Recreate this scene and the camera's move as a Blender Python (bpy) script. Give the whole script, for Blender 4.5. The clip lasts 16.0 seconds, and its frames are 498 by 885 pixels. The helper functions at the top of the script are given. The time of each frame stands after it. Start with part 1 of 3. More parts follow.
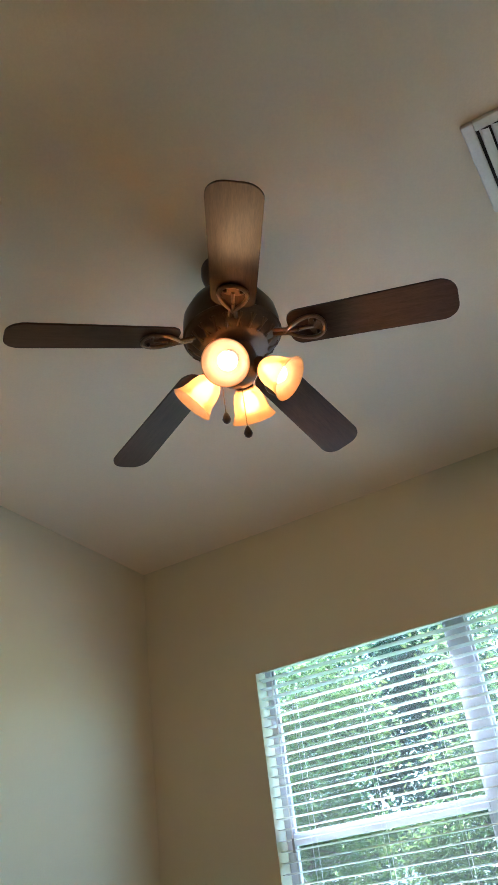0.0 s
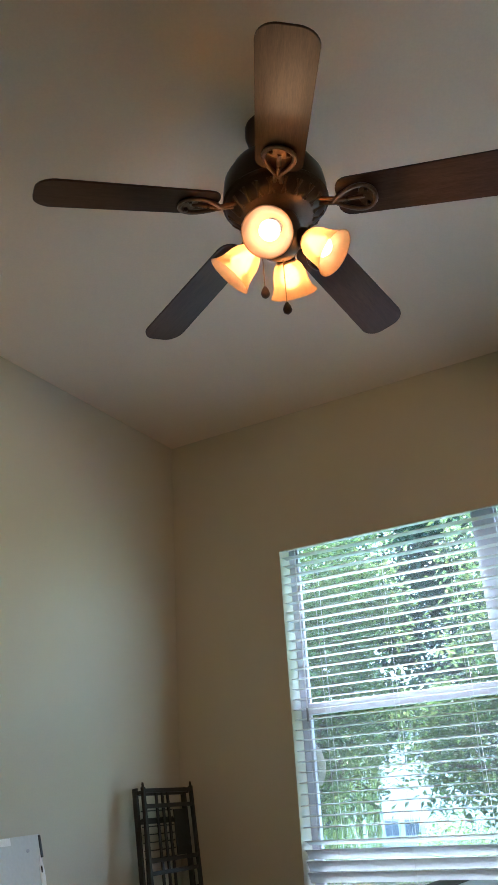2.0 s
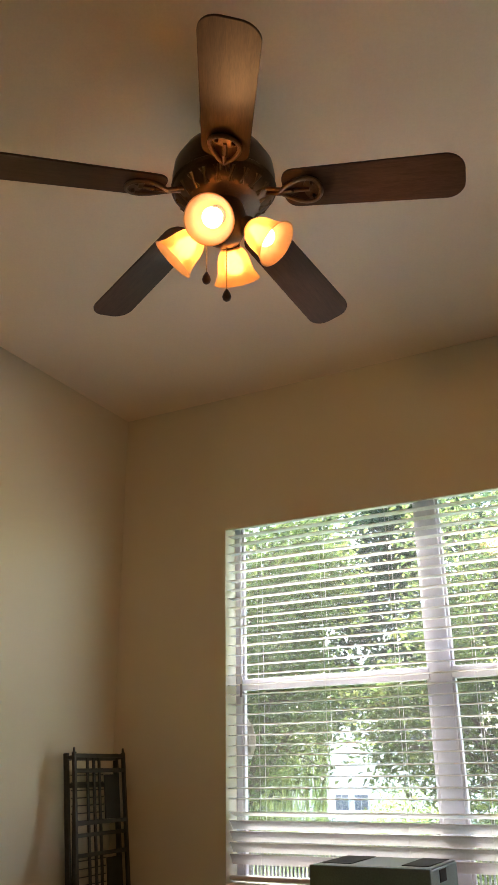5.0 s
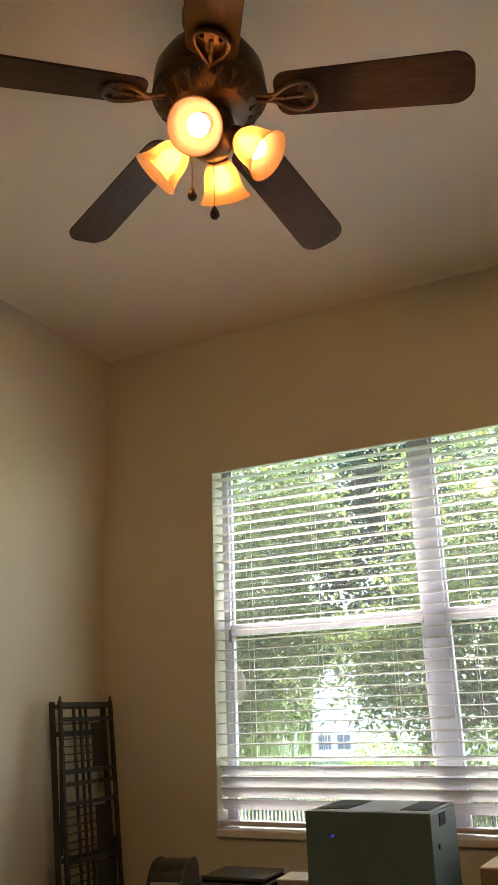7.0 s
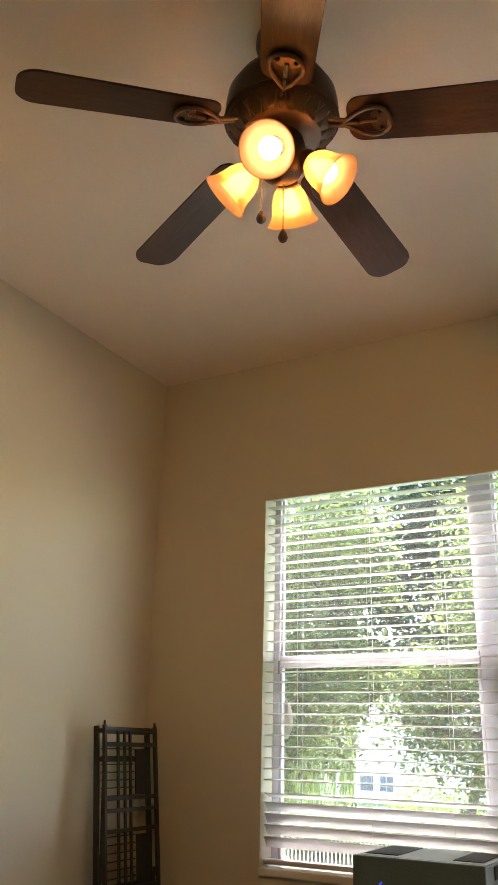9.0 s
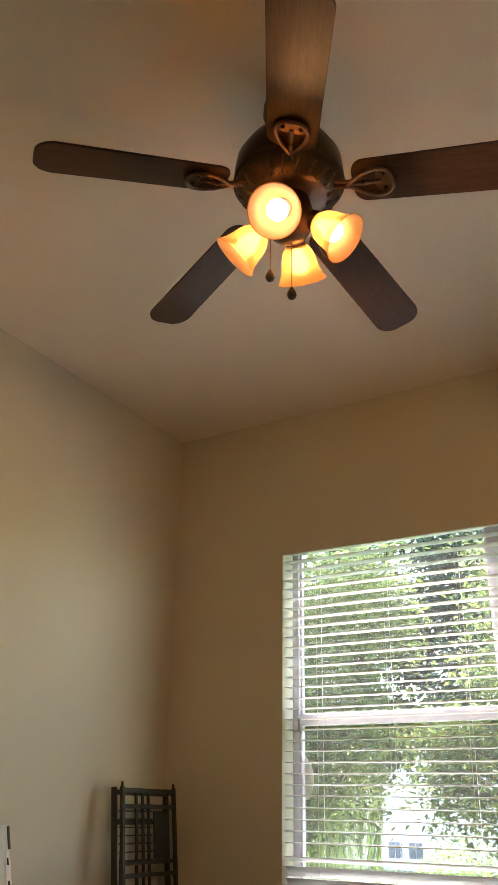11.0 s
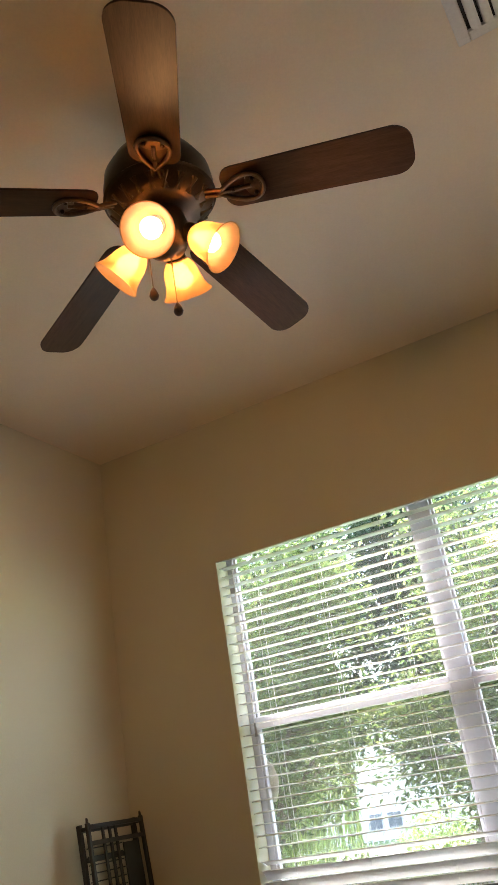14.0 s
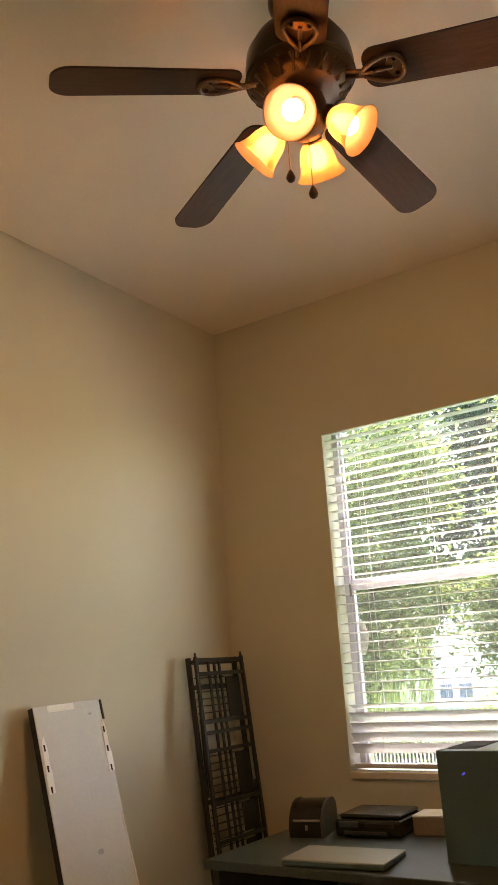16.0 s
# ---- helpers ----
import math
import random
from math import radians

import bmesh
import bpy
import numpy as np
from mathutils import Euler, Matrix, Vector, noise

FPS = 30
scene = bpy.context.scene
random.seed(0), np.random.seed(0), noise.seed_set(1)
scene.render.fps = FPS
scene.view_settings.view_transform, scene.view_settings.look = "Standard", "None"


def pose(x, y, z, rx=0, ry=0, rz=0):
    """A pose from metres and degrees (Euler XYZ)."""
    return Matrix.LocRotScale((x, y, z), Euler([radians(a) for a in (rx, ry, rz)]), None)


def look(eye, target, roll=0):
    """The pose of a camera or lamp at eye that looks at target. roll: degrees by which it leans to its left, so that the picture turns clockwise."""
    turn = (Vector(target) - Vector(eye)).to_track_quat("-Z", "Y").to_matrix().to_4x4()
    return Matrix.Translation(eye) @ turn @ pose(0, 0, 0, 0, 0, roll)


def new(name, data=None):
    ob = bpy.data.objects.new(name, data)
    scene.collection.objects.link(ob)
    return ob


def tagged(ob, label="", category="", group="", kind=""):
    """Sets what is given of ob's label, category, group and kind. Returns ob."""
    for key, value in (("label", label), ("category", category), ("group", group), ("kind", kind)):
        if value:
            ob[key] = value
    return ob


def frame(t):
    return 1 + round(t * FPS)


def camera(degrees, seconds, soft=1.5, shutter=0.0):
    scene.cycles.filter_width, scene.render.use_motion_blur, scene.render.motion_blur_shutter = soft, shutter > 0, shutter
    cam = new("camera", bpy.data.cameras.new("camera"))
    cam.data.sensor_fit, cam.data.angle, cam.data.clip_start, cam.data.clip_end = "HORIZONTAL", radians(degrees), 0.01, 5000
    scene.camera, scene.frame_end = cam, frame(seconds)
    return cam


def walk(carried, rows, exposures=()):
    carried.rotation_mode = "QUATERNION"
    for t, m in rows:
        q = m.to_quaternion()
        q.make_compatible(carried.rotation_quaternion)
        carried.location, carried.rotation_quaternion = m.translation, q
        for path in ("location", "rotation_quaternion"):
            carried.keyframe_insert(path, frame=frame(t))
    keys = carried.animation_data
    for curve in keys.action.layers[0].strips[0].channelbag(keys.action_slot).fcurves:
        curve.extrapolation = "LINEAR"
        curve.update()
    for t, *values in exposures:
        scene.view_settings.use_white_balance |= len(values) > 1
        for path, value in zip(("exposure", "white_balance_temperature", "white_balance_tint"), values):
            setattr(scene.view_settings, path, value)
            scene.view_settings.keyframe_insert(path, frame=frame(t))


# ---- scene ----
cam = camera(33.9, 16.0)

PATH = [
    (0, (2.389, -3.436, 1.31), (1.658, -1.906, 2.37), -8.1),
    (0.2, (2.413, -3.409, 1.317), (1.665, -1.864, 2.344), -7.4),
    (0.5, (2.378, -3.39, 1.358), (1.596, -1.78, 2.25), -5.9),
    (0.8, (2.36, -3.383, 1.377), (1.574, -1.748, 2.218), -6.8),
    (1, (2.36, -3.384, 1.35), (1.532, -1.771, 2.193), -6.5),
    (1.5, (2.345, -3.378, 1.362), (1.483, -1.773, 2.187), -5.6),
    (2, (2.344, -3.38, 1.353), (1.461, -1.776, 2.157), -3.7),
    (2.5, (2.326, -3.361, 1.39), (1.445, -1.737, 2.155), -3.3),
    (3, (2.319, -3.384, 1.38), (1.44, -1.763, 2.155), -1.8),
    (3.5, (2.307, -3.381, 1.413), (1.439, -1.756, 2.19), 0.2),
    (3.7, (2.33, -3.39, 1.387), (1.455, -1.774, 2.177), 0.5),
    (5.8, (2.507, -3.352, 1.357), (1.674, -1.654, 1.998), -1.7),
    (6, (2.493, -3.37, 1.404), (1.694, -1.641, 2.006), -1.3),
    (6.2, (2.504, -3.351, 1.426), (1.758, -1.595, 2.019), -3.6),
    (6.5, (2.455, -3.332, 1.4), (1.681, -1.593, 2.005), -3.7),
    (6.8, (2.414, -3.248, 1.381), (1.579, -1.545, 2.004), -1.1),
    (7, (2.386, -3.242, 1.371), (1.556, -1.536, 1.995), -1.8),
    (7.5, (2.388, -3.233, 1.378), (1.559, -1.528, 2.006), -0.6),
    (8, (2.368, -3.223, 1.377), (1.535, -1.522, 2.008), -0.3),
    (8.5, (2.356, -3.226, 1.371), (1.468, -1.571, 2.048), 1.7),
    (9, (2.347, -3.219, 1.371), (1.419, -1.592, 2.065), 1.5),
    (9.2, (2.358, -3.231, 1.341), (1.399, -1.64, 2.073), 1.2),
    (11.5, (2.371, -3.226, 1.368), (1.443, -1.664, 2.193), 0.7),
    (12, (2.357, -3.201, 1.396), (1.562, -1.564, 2.219), -1.2),
    (12.2, (2.379, -3.184, 1.378), (1.655, -1.524, 2.215), -1.5),
    (12.5, (2.363, -3.196, 1.391), (1.671, -1.519, 2.225), -2.4),
    (12.8, (2.393, -3.187, 1.376), (1.683, -1.525, 2.224), -1.7),
    (13, (2.379, -3.199, 1.392), (1.655, -1.534, 2.221), -4.6),
    (13.2, (2.375, -3.201, 1.392), (1.617, -1.55, 2.22), -6.9),
    (13.5, (2.403, -3.173, 1.408), (1.625, -1.524, 2.222), -9.6),
    (14, (2.413, -3.205, 1.401), (1.624, -1.556, 2.203), -9.5),
    (14.2, (2.398, -3.212, 1.41), (1.541, -1.599, 2.215), -6.9),
    (14.5, (2.39, -3.223, 1.4), (1.436, -1.649, 2.174), -5.5),
    (15, (2.387, -3.238, 1.397), (1.389, -1.662, 2.111), -6.0),
    (15.5, (2.409, -3.251, 1.359), (1.384, -1.659, 1.997), -6.3),
    (16, (2.422, -3.376, 1.362), (1.359, -1.771, 1.899), -3.6),
]
EXPOSURES = [  # seconds, stops, kelvin, tint
    (0.0, 4.15, 5250, 5),
    (0.5, 3.54, 5080, 7),
    (1.0, 3.74, 5150, 9),
    (1.5, 3.97, 5250, 10),
    (2.2, 3.77, 5250, 9),
    (2.45, 4.15, 6850, 24),
    (3.0, 4.00, 7150, 26),
    (3.5, 3.93, 7250, 24),
    (6.0, 3.87, 7300, 19),
    (8.4, 3.90, 7300, 20),
    (9.0, 4.10, 7350, 21),
    (11.5, 3.87, 7300, 21),
    (13.0, 3.95, 7000, 17),
    (14.0, 3.92, 7150, 18),
    (15.0, 4.27, 7600, 22),
    (15.5, 4.22, 7800, 23),
    (16.0, 4.20, 7900, 22),
]
walk(cam, [(t, look(eye, target, roll)) for t, eye, target, roll in PATH], EXPOSURES)

# ---------------------------------------------------------------- light
world = bpy.data.worlds.new("sky")
world.use_nodes = True
scene.world = world
wn = world.node_tree
sky = wn.nodes.new("ShaderNodeTexSky")
sky.sky_type, sky.sun_disc = "NISHITA", False
sky.sun_elevation, sky.sun_rotation = radians(60), radians(-25)
wn.links.new(sky.outputs[0], wn.nodes["Background"].inputs[0])
wn.nodes["Background"].inputs[1].default_value = 0.15

sun = new("sun", bpy.data.lights.new("sun", "SUN"))
sun.data.energy, sun.data.angle, sun.data.color = 1.9, radians(0.5), (1.0, 0.985, 0.96)
sun.matrix_world = look((-4.2, 9.06, 17.3), (0.0, 0.0, 0.0))
tagged(sun, "warm high afternoon sun over the garden", "sun")

BULB_GLOW, LAMP_WATTS = 2.4, 0.60

# ---------------------------------------------------------------- materials


def mat(name, base, rough=0.6, metal=0.0, vary=0.12, scale=6.0, fine=120.0, bump=0.0, spec=0.5, coat=0.0,
        stretch=(1, 1, 1), spot=None, spot_scale=3.0):
    """A surface with colour variation at two scales, fine relief and, where given, worn patches of another colour."""
    m = bpy.data.materials.new(name)
    m.use_nodes = True
    t = m.node_tree
    p = t.nodes["Principled BSDF"]
    p.inputs["Roughness"].default_value, p.inputs["Metallic"].default_value = rough, metal
    p.inputs["Specular IOR Level"].default_value = spec
    p.inputs["Coat Weight"].default_value, p.inputs["Coat Roughness"].default_value = coat, 0.34
    co, mp = t.nodes.new("ShaderNodeTexCoord"), t.nodes.new("ShaderNodeMapping")
    mp.inputs["Scale"].default_value = stretch
    t.links.new(co.outputs["Object"], mp.inputs[0])
    big, small = t.nodes.new("ShaderNodeTexNoise"), t.nodes.new("ShaderNodeTexNoise")
    for n, s, d in ((big, scale, 4), (small, fine, 2)):
        n.inputs["Scale"].default_value, n.inputs["Detail"].default_value = s, d
        t.links.new(mp.outputs[0], n.inputs["Vector"])
    add = t.nodes.new("ShaderNodeMath")
    add.operation = "ADD"
    t.links.new(big.outputs[0], add.inputs[0]), t.links.new(small.outputs[0], add.inputs[1])
    ramp = t.nodes.new("ShaderNodeMapRange")
    ramp.inputs["From Min"].default_value, ramp.inputs["From Max"].default_value = 0.7, 1.3
    ramp.inputs["To Min"].default_value, ramp.inputs["To Max"].default_value = 1 - vary, 1 + vary
    t.links.new(add.outputs[0], ramp.inputs[0])
    mul = t.nodes.new("ShaderNodeVectorMath")
    mul.operation = "MULTIPLY"
    mul.inputs[0].default_value = base
    t.links.new(ramp.outputs[0], mul.inputs[1])
    colour = mul.outputs[0]
    if spot:
        patch, edge, mix = t.nodes.new("ShaderNodeTexNoise"), t.nodes.new("ShaderNodeMapRange"), t.nodes.new("ShaderNodeMix")
        patch.inputs["Scale"].default_value, patch.inputs["Detail"].default_value = spot_scale, 6
        t.links.new(co.outputs["Object"], patch.inputs["Vector"])
        edge.inputs["From Min"].default_value, edge.inputs["From Max"].default_value = 0.58, 0.68
        t.links.new(patch.outputs[0], edge.inputs[0])
        mix.data_type = "RGBA"
        t.links.new(edge.outputs[0], mix.inputs[0]), t.links.new(colour, mix.inputs[6])
        mix.inputs[7].default_value = (*spot, 1)
        colour = mix.outputs[2]
    t.links.new(colour, p.inputs["Base Color"])
    if bump:
        b = t.nodes.new("ShaderNodeBump")
        b.inputs["Strength"].default_value, b.inputs["Distance"].default_value = bump, 0.004
        t.links.new(small.outputs[0], b.inputs["Height"]), t.links.new(b.outputs[0], p.inputs["Normal"])
    return m


def glow(name, colour, strength):
    m = bpy.data.materials.new(name)
    m.use_nodes = True
    p = m.node_tree.nodes["Principled BSDF"]
    p.inputs["Base Color"].default_value = (*[0.25 + 0.45 * c for c in colour], 1)
    p.inputs["Emission Color"].default_value, p.inputs["Emission Strength"].default_value = (*colour, 1), strength
    return m


def see_through(name, base, amount, rough=0.4, spec=0.4, hue_spread=0.0, light=1.0, vary=0.15):
    """Thin stuff through which light comes: frosted glass, vinyl, leaves. amount: the share that passes."""
    m = mat(name, base, rough, vary=vary, scale=9, fine=60, spec=spec)
    t = m.node_tree
    p, out = t.nodes["Principled BSDF"], t.nodes["Material Output"]
    tr, mix = t.nodes.new("ShaderNodeBsdfTranslucent"), t.nodes.new("ShaderNodeMixShader")
    mix.inputs[0].default_value = amount
    tint = t.nodes.new("ShaderNodeVectorMath")
    tint.operation = "MULTIPLY"
    tint.inputs[1].default_value = (light, light, light)
    src = p.inputs["Base Color"].links[0].from_socket
    if hue_spread:
        geo, hsv = t.nodes.new("ShaderNodeNewGeometry"), t.nodes.new("ShaderNodeHueSaturation")
        r1, r2 = t.nodes.new("ShaderNodeMapRange"), t.nodes.new("ShaderNodeMapRange")
        r1.inputs["To Min"].default_value, r1.inputs["To Max"].default_value = 0.5 - hue_spread, 0.5 + hue_spread * 0.5
        r2.inputs["To Min"].default_value, r2.inputs["To Max"].default_value = 0.45, 1.6
        wn1 = t.nodes.new("ShaderNodeTexWhiteNoise")
        wn1.noise_dimensions = "1D"
        t.links.new(geo.outputs["Random Per Island"], r1.inputs[0])
        t.links.new(geo.outputs["Random Per Island"], wn1.inputs["W"])
        t.links.new(wn1.outputs[0], r2.inputs[0])
        t.links.new(r1.outputs[0], hsv.inputs["Hue"]), t.links.new(r2.outputs[0], hsv.inputs["Value"])
        t.links.new(src, hsv.inputs["Color"])
        src = hsv.outputs[0]
        t.links.new(src, p.inputs["Base Color"])
    t.links.new(src, tint.inputs[0]), t.links.new(tint.outputs[0], tr.inputs[0])
    t.links.new(p.outputs[0], mix.inputs[1]), t.links.new(tr.outputs[0], mix.inputs[2])
    t.links.new(mix.outputs[0], out.inputs[0])
    return m


def clear_glass():
    m = bpy.data.materials.new("window glass")
    m.use_nodes = True
    t = m.node_tree
    out = t.nodes["Material Output"]
    a, b, mix = t.nodes.new("ShaderNodeBsdfTransparent"), t.nodes.new("ShaderNodeBsdfGlossy"), t.nodes.new("ShaderNodeMixShader")
    a.inputs[0].default_value = (0.93, 0.96, 0.95, 1)
    b.inputs["Roughness"].default_value = 0.02
    mix.inputs[0].default_value = 0.05
    t.links.new(a.outputs[0], mix.inputs[1]), t.links.new(b.outputs[0], mix.inputs[2])
    # glare haze over the view, mixed into the pane as a thin milky film
    haze, film, co = t.nodes.new("ShaderNodeBsdfTranslucent"), t.nodes.new("ShaderNodeMixShader"), t.nodes.new("ShaderNodeTexCoord")
    n, amount = t.nodes.new("ShaderNodeTexNoise"), t.nodes.new("ShaderNodeMapRange")
    haze.inputs[0].default_value = (0.78, 0.80, 0.80, 1)
    n.inputs["Scale"].default_value, n.inputs["Detail"].default_value = 5.0, 5
    amount.inputs["To Min"].default_value, amount.inputs["To Max"].default_value = 0.003, 0.014
    t.links.new(co.outputs["Object"], n.inputs["Vector"]), t.links.new(n.outputs[0], amount.inputs[0])
    t.links.new(amount.outputs[0], film.inputs[0])
    t.links.new(mix.outputs[0], film.inputs[1]), t.links.new(haze.outputs[0], film.inputs[2])
    t.links.new(film.outputs[0], out.inputs[0])
    return m


WALL = mat("tan wall paint", (0.585, 0.558, 0.44), 0.75, vary=0.035, scale=1.6, fine=170, bump=0.12, spec=0.25)
CEIL = mat("off-white ceiling paint", (0.80, 0.695, 0.55), 0.85, vary=0.03, scale=1.4, fine=140, bump=0.2, spec=0.2)
SCREEN = bpy.data.materials.new("fine grey insect screen")
SCREEN.use_nodes = True
_t = SCREEN.node_tree
_a, _m = _t.nodes.new("ShaderNodeBsdfTransparent"), _t.nodes.new("ShaderNodeMixShader")
_m.inputs[0].default_value = 0.88
_t.nodes["Principled BSDF"].inputs["Base Color"].default_value = (0.13, 0.13, 0.135, 1)
_t.links.new(_t.nodes["Principled BSDF"].outputs[0], _m.inputs[1]), _t.links.new(_a.outputs[0], _m.inputs[2])
_t.links.new(_m.outputs[0], _t.nodes["Material Output"].inputs[0])
FLOOR = mat("beige carpet", (0.52, 0.47, 0.40), 0.95, vary=0.2, scale=4, fine=300, bump=0.6, spec=0.1)
VINYL = mat("white vinyl frame", (0.54, 0.54, 0.59), 0.4, vary=0.03, scale=5, fine=90)
SILL = mat("painted sill", (0.66, 0.62, 0.54), 0.45, vary=0.06, scale=8, fine=60)
SLAT = see_through("white faux wood slat", (0.80, 0.80, 0.78), 0.20, 0.45, vary=0.04)
CORD = mat("white cord", (0.7, 0.69, 0.66), 0.8, vary=0.08)
WAND = mat("clear grey wand", (0.32, 0.32, 0.33), 0.25, vary=0.05)
GLASS = clear_glass()
BRONZE = mat("oil-rubbed bronze", (0.050, 0.035, 0.025), 0.34, 0.55, vary=0.25, scale=14, fine=200, spec=0.5)
# BRONZE made paler: lamplight and glints on ribs and irons put into the colour
LIT_BRONZE = mat("lamp-lit bronze castings", (0.10, 0.068, 0.045), 0.36, 0.7, vary=0.25, scale=30, fine=200)
BLADE = mat("dark walnut blade", (0.046, 0.026, 0.017), 0.48, vary=0.3, scale=5, fine=40, stretch=(1.2, 14, 4), spec=0.12, coat=0.10)
SHADE = see_through("frosted cream glass", (0.70, 0.46, 0.25), 0.62, 0.35, light=1.0)
# part of the light passes the frosting in a blurred beam, so that the bulb shows through
_t = SHADE.node_tree
_r, _m = _t.nodes.new("ShaderNodeBsdfRefraction"), _t.nodes.new("ShaderNodeMixShader")
_r.inputs["Color"].default_value, _r.inputs["Roughness"].default_value, _r.inputs["IOR"].default_value = (0.95, 0.72, 0.45, 1), 0.5, 1.12
_m.inputs[0].default_value = 0.40
_t.links.new(_t.nodes["Material Output"].inputs[0].links[0].from_socket, _m.inputs[1]), _t.links.new(_r.outputs[0], _m.inputs[2])
_t.links.new(_m.outputs[0], _t.nodes["Material Output"].inputs[0])
BULB = glow("lit bulb", (1.0, 0.66, 0.36), BULB_GLOW)
CHAIN = mat("brass chain", (0.35, 0.25, 0.12), 0.35, 0.9, vary=0.2)
FOB = mat("dark wooden fob", (0.07, 0.035, 0.02), 0.4, vary=0.3, scale=60)
VENT = mat("white enamelled vent", (0.72, 0.70, 0.66), 0.45, vary=0.05, scale=10)
UNLIT_DUCT = mat("dark duct", (0.02, 0.02, 0.02), 0.9)
BLACK = mat("black coated steel", (0.022, 0.028, 0.026), 0.5, 0.1, vary=0.3, scale=20, fine=160)
BLACK_WIRE = mat("dark wire mesh", (0.020, 0.026, 0.026), 0.5, 0.1, vary=0.25, scale=20)
PANEL = mat("white enamelled shelf steel", (0.61, 0.62, 0.59), 0.5, vary=0.05, scale=4, fine=90, spot=(0.59, 0.58, 0.565), spot_scale=4)
TEAR = mat("bare white card", (0.88, 0.88, 0.86), 0.8, vary=0.06)
DESK = mat("black desk laminate", (0.042, 0.056, 0.054), 0.36, vary=0.3, scale=7, fine=120)
CASE = mat("charcoal case plastic", (0.066, 0.125, 0.142), 0.42, vary=0.2, scale=5, fine=200, bump=0.1)
GLOSS_BLACK = mat("glossy black plastic", (0.018, 0.021, 0.021), 0.24, vary=0.2, scale=12, fine=150)
CASE_TOP = mat("grey case top", (0.10, 0.12, 0.122), 0.4, vary=0.12, scale=6, fine=150)
# near-black for rubber, screws and the shade in openings drawn as flat boxes
HOLE = mat("dark recess", (0.008, 0.008, 0.008), 0.8)
BLUE = glow("blue light", (0.01, 0.03, 1.0), 0.07)
SILVER = mat("silver plastic", (0.42, 0.43, 0.44), 0.35, 0.3, vary=0.08)
CHEEK = mat("dark grey plastic", (0.055, 0.06, 0.06), 0.3, 0.2, vary=0.08)
LID = mat("pale grey lid", (0.33, 0.345, 0.305), 0.4, 0.1, vary=0.08, scale=8)
CARD = mat("brown cardboard", (0.22, 0.17, 0.125), 0.85, vary=0.15, scale=8, fine=90, stretch=(1, 6, 1), bump=0.15)
PAPER = mat("white paper", (0.72, 0.70, 0.66), 0.8, vary=0.06, scale=10)
BARK = mat("grey-brown bark", (0.12, 0.09, 0.065), 0.9, vary=0.4, scale=9, fine=50, stretch=(3, 3, 0.6), bump=0.6)
LEAF = see_through("green leaf", (0.094, 0.135, 0.045), 0.48, 0.40, hue_spread=0.05, light=1.9)
LEAF_LIGHT = see_through("yellow-green leaf", (0.14, 0.20, 0.050), 0.55, 0.40, hue_spread=0.05, light=2.2)
FROND = see_through("pale hanging frond", (0.24, 0.30, 0.11), 0.5, 0.5, hue_spread=0.04, light=2.0)
# LEAF darkened: the shade in the back crowns is put into the colour
LEAF_SHADED = see_through("shaded green leaf", (0.042, 0.080, 0.046), 0.30, 0.40, hue_spread=0.04, light=1.6)
LEAF_RUST = see_through("rust-coloured leaf", (0.32, 0.11, 0.03), 0.5, 0.45, hue_spread=0.02, light=1.6)
GRASS = mat("lawn", (0.10, 0.17, 0.04), 0.9, vary=0.35, scale=1.5, fine=30, bump=0.5)
PATHWAY = mat("pale concrete path", (0.55, 0.53, 0.49), 0.85, vary=0.12, scale=1.5, fine=40)
STUCCO = mat("white stucco", (0.80, 0.79, 0.76), 0.85, vary=0.05, scale=1, fine=30, bump=0.2)
ROOF = mat("pale grey shingle roof", (0.50, 0.49, 0.47), 0.85, vary=0.2, scale=2, fine=12, stretch=(1, 1, 6))
PANE_DARK = mat("dark window pane", (0.09, 0.11, 0.15), 0.08, vary=0.2, scale=2)
RAILING = mat("pale grey railing", (0.62, 0.62, 0.64), 0.5, vary=0.06)

# ---------------------------------------------------------------- shapes


def box(bm, size, at=(0, 0, 0), turn=None, bevel=0.0, seg=2):
    m = Matrix.Translation(at) @ (turn if turn else Matrix.Identity(4)) @ Matrix.Diagonal((*size, 1))
    geo = bmesh.ops.create_cube(bm, size=1.0, matrix=m)
    if bevel:
        edges = list({e for v in geo["verts"] for e in v.link_edges})
        bmesh.ops.bevel(bm, geom=edges, offset=bevel, segments=seg, affect="EDGES", profile=0.5)
    return bm


def tube(bm, a, b, r, r2=None, n=10):
    a, b = Vector(a), Vector(b)
    d = b - a
    m = Matrix.Translation((a + b) / 2) @ d.to_track_quat("Z", "Y").to_matrix().to_4x4()
    bmesh.ops.create_cone(bm, cap_ends=True, segments=n, radius1=r, radius2=r if r2 is None else r2, depth=d.length, matrix=m)
    return bm


def lathe(bm, profile, n=40, m=None):
    """A turned shape from (radius, height) pairs."""
    m = m or Matrix.Identity(4)
    rings = [[bm.verts.new(m @ Vector((r * math.cos(2 * math.pi * i / n), r * math.sin(2 * math.pi * i / n), z))) for i in range(n)]
             for r, z in profile]
    for a, b in zip(rings, rings[1:]):
        for i in range(n):
            bm.faces.new((a[i], a[(i + 1) % n], b[(i + 1) % n], b[i]))
    return bm


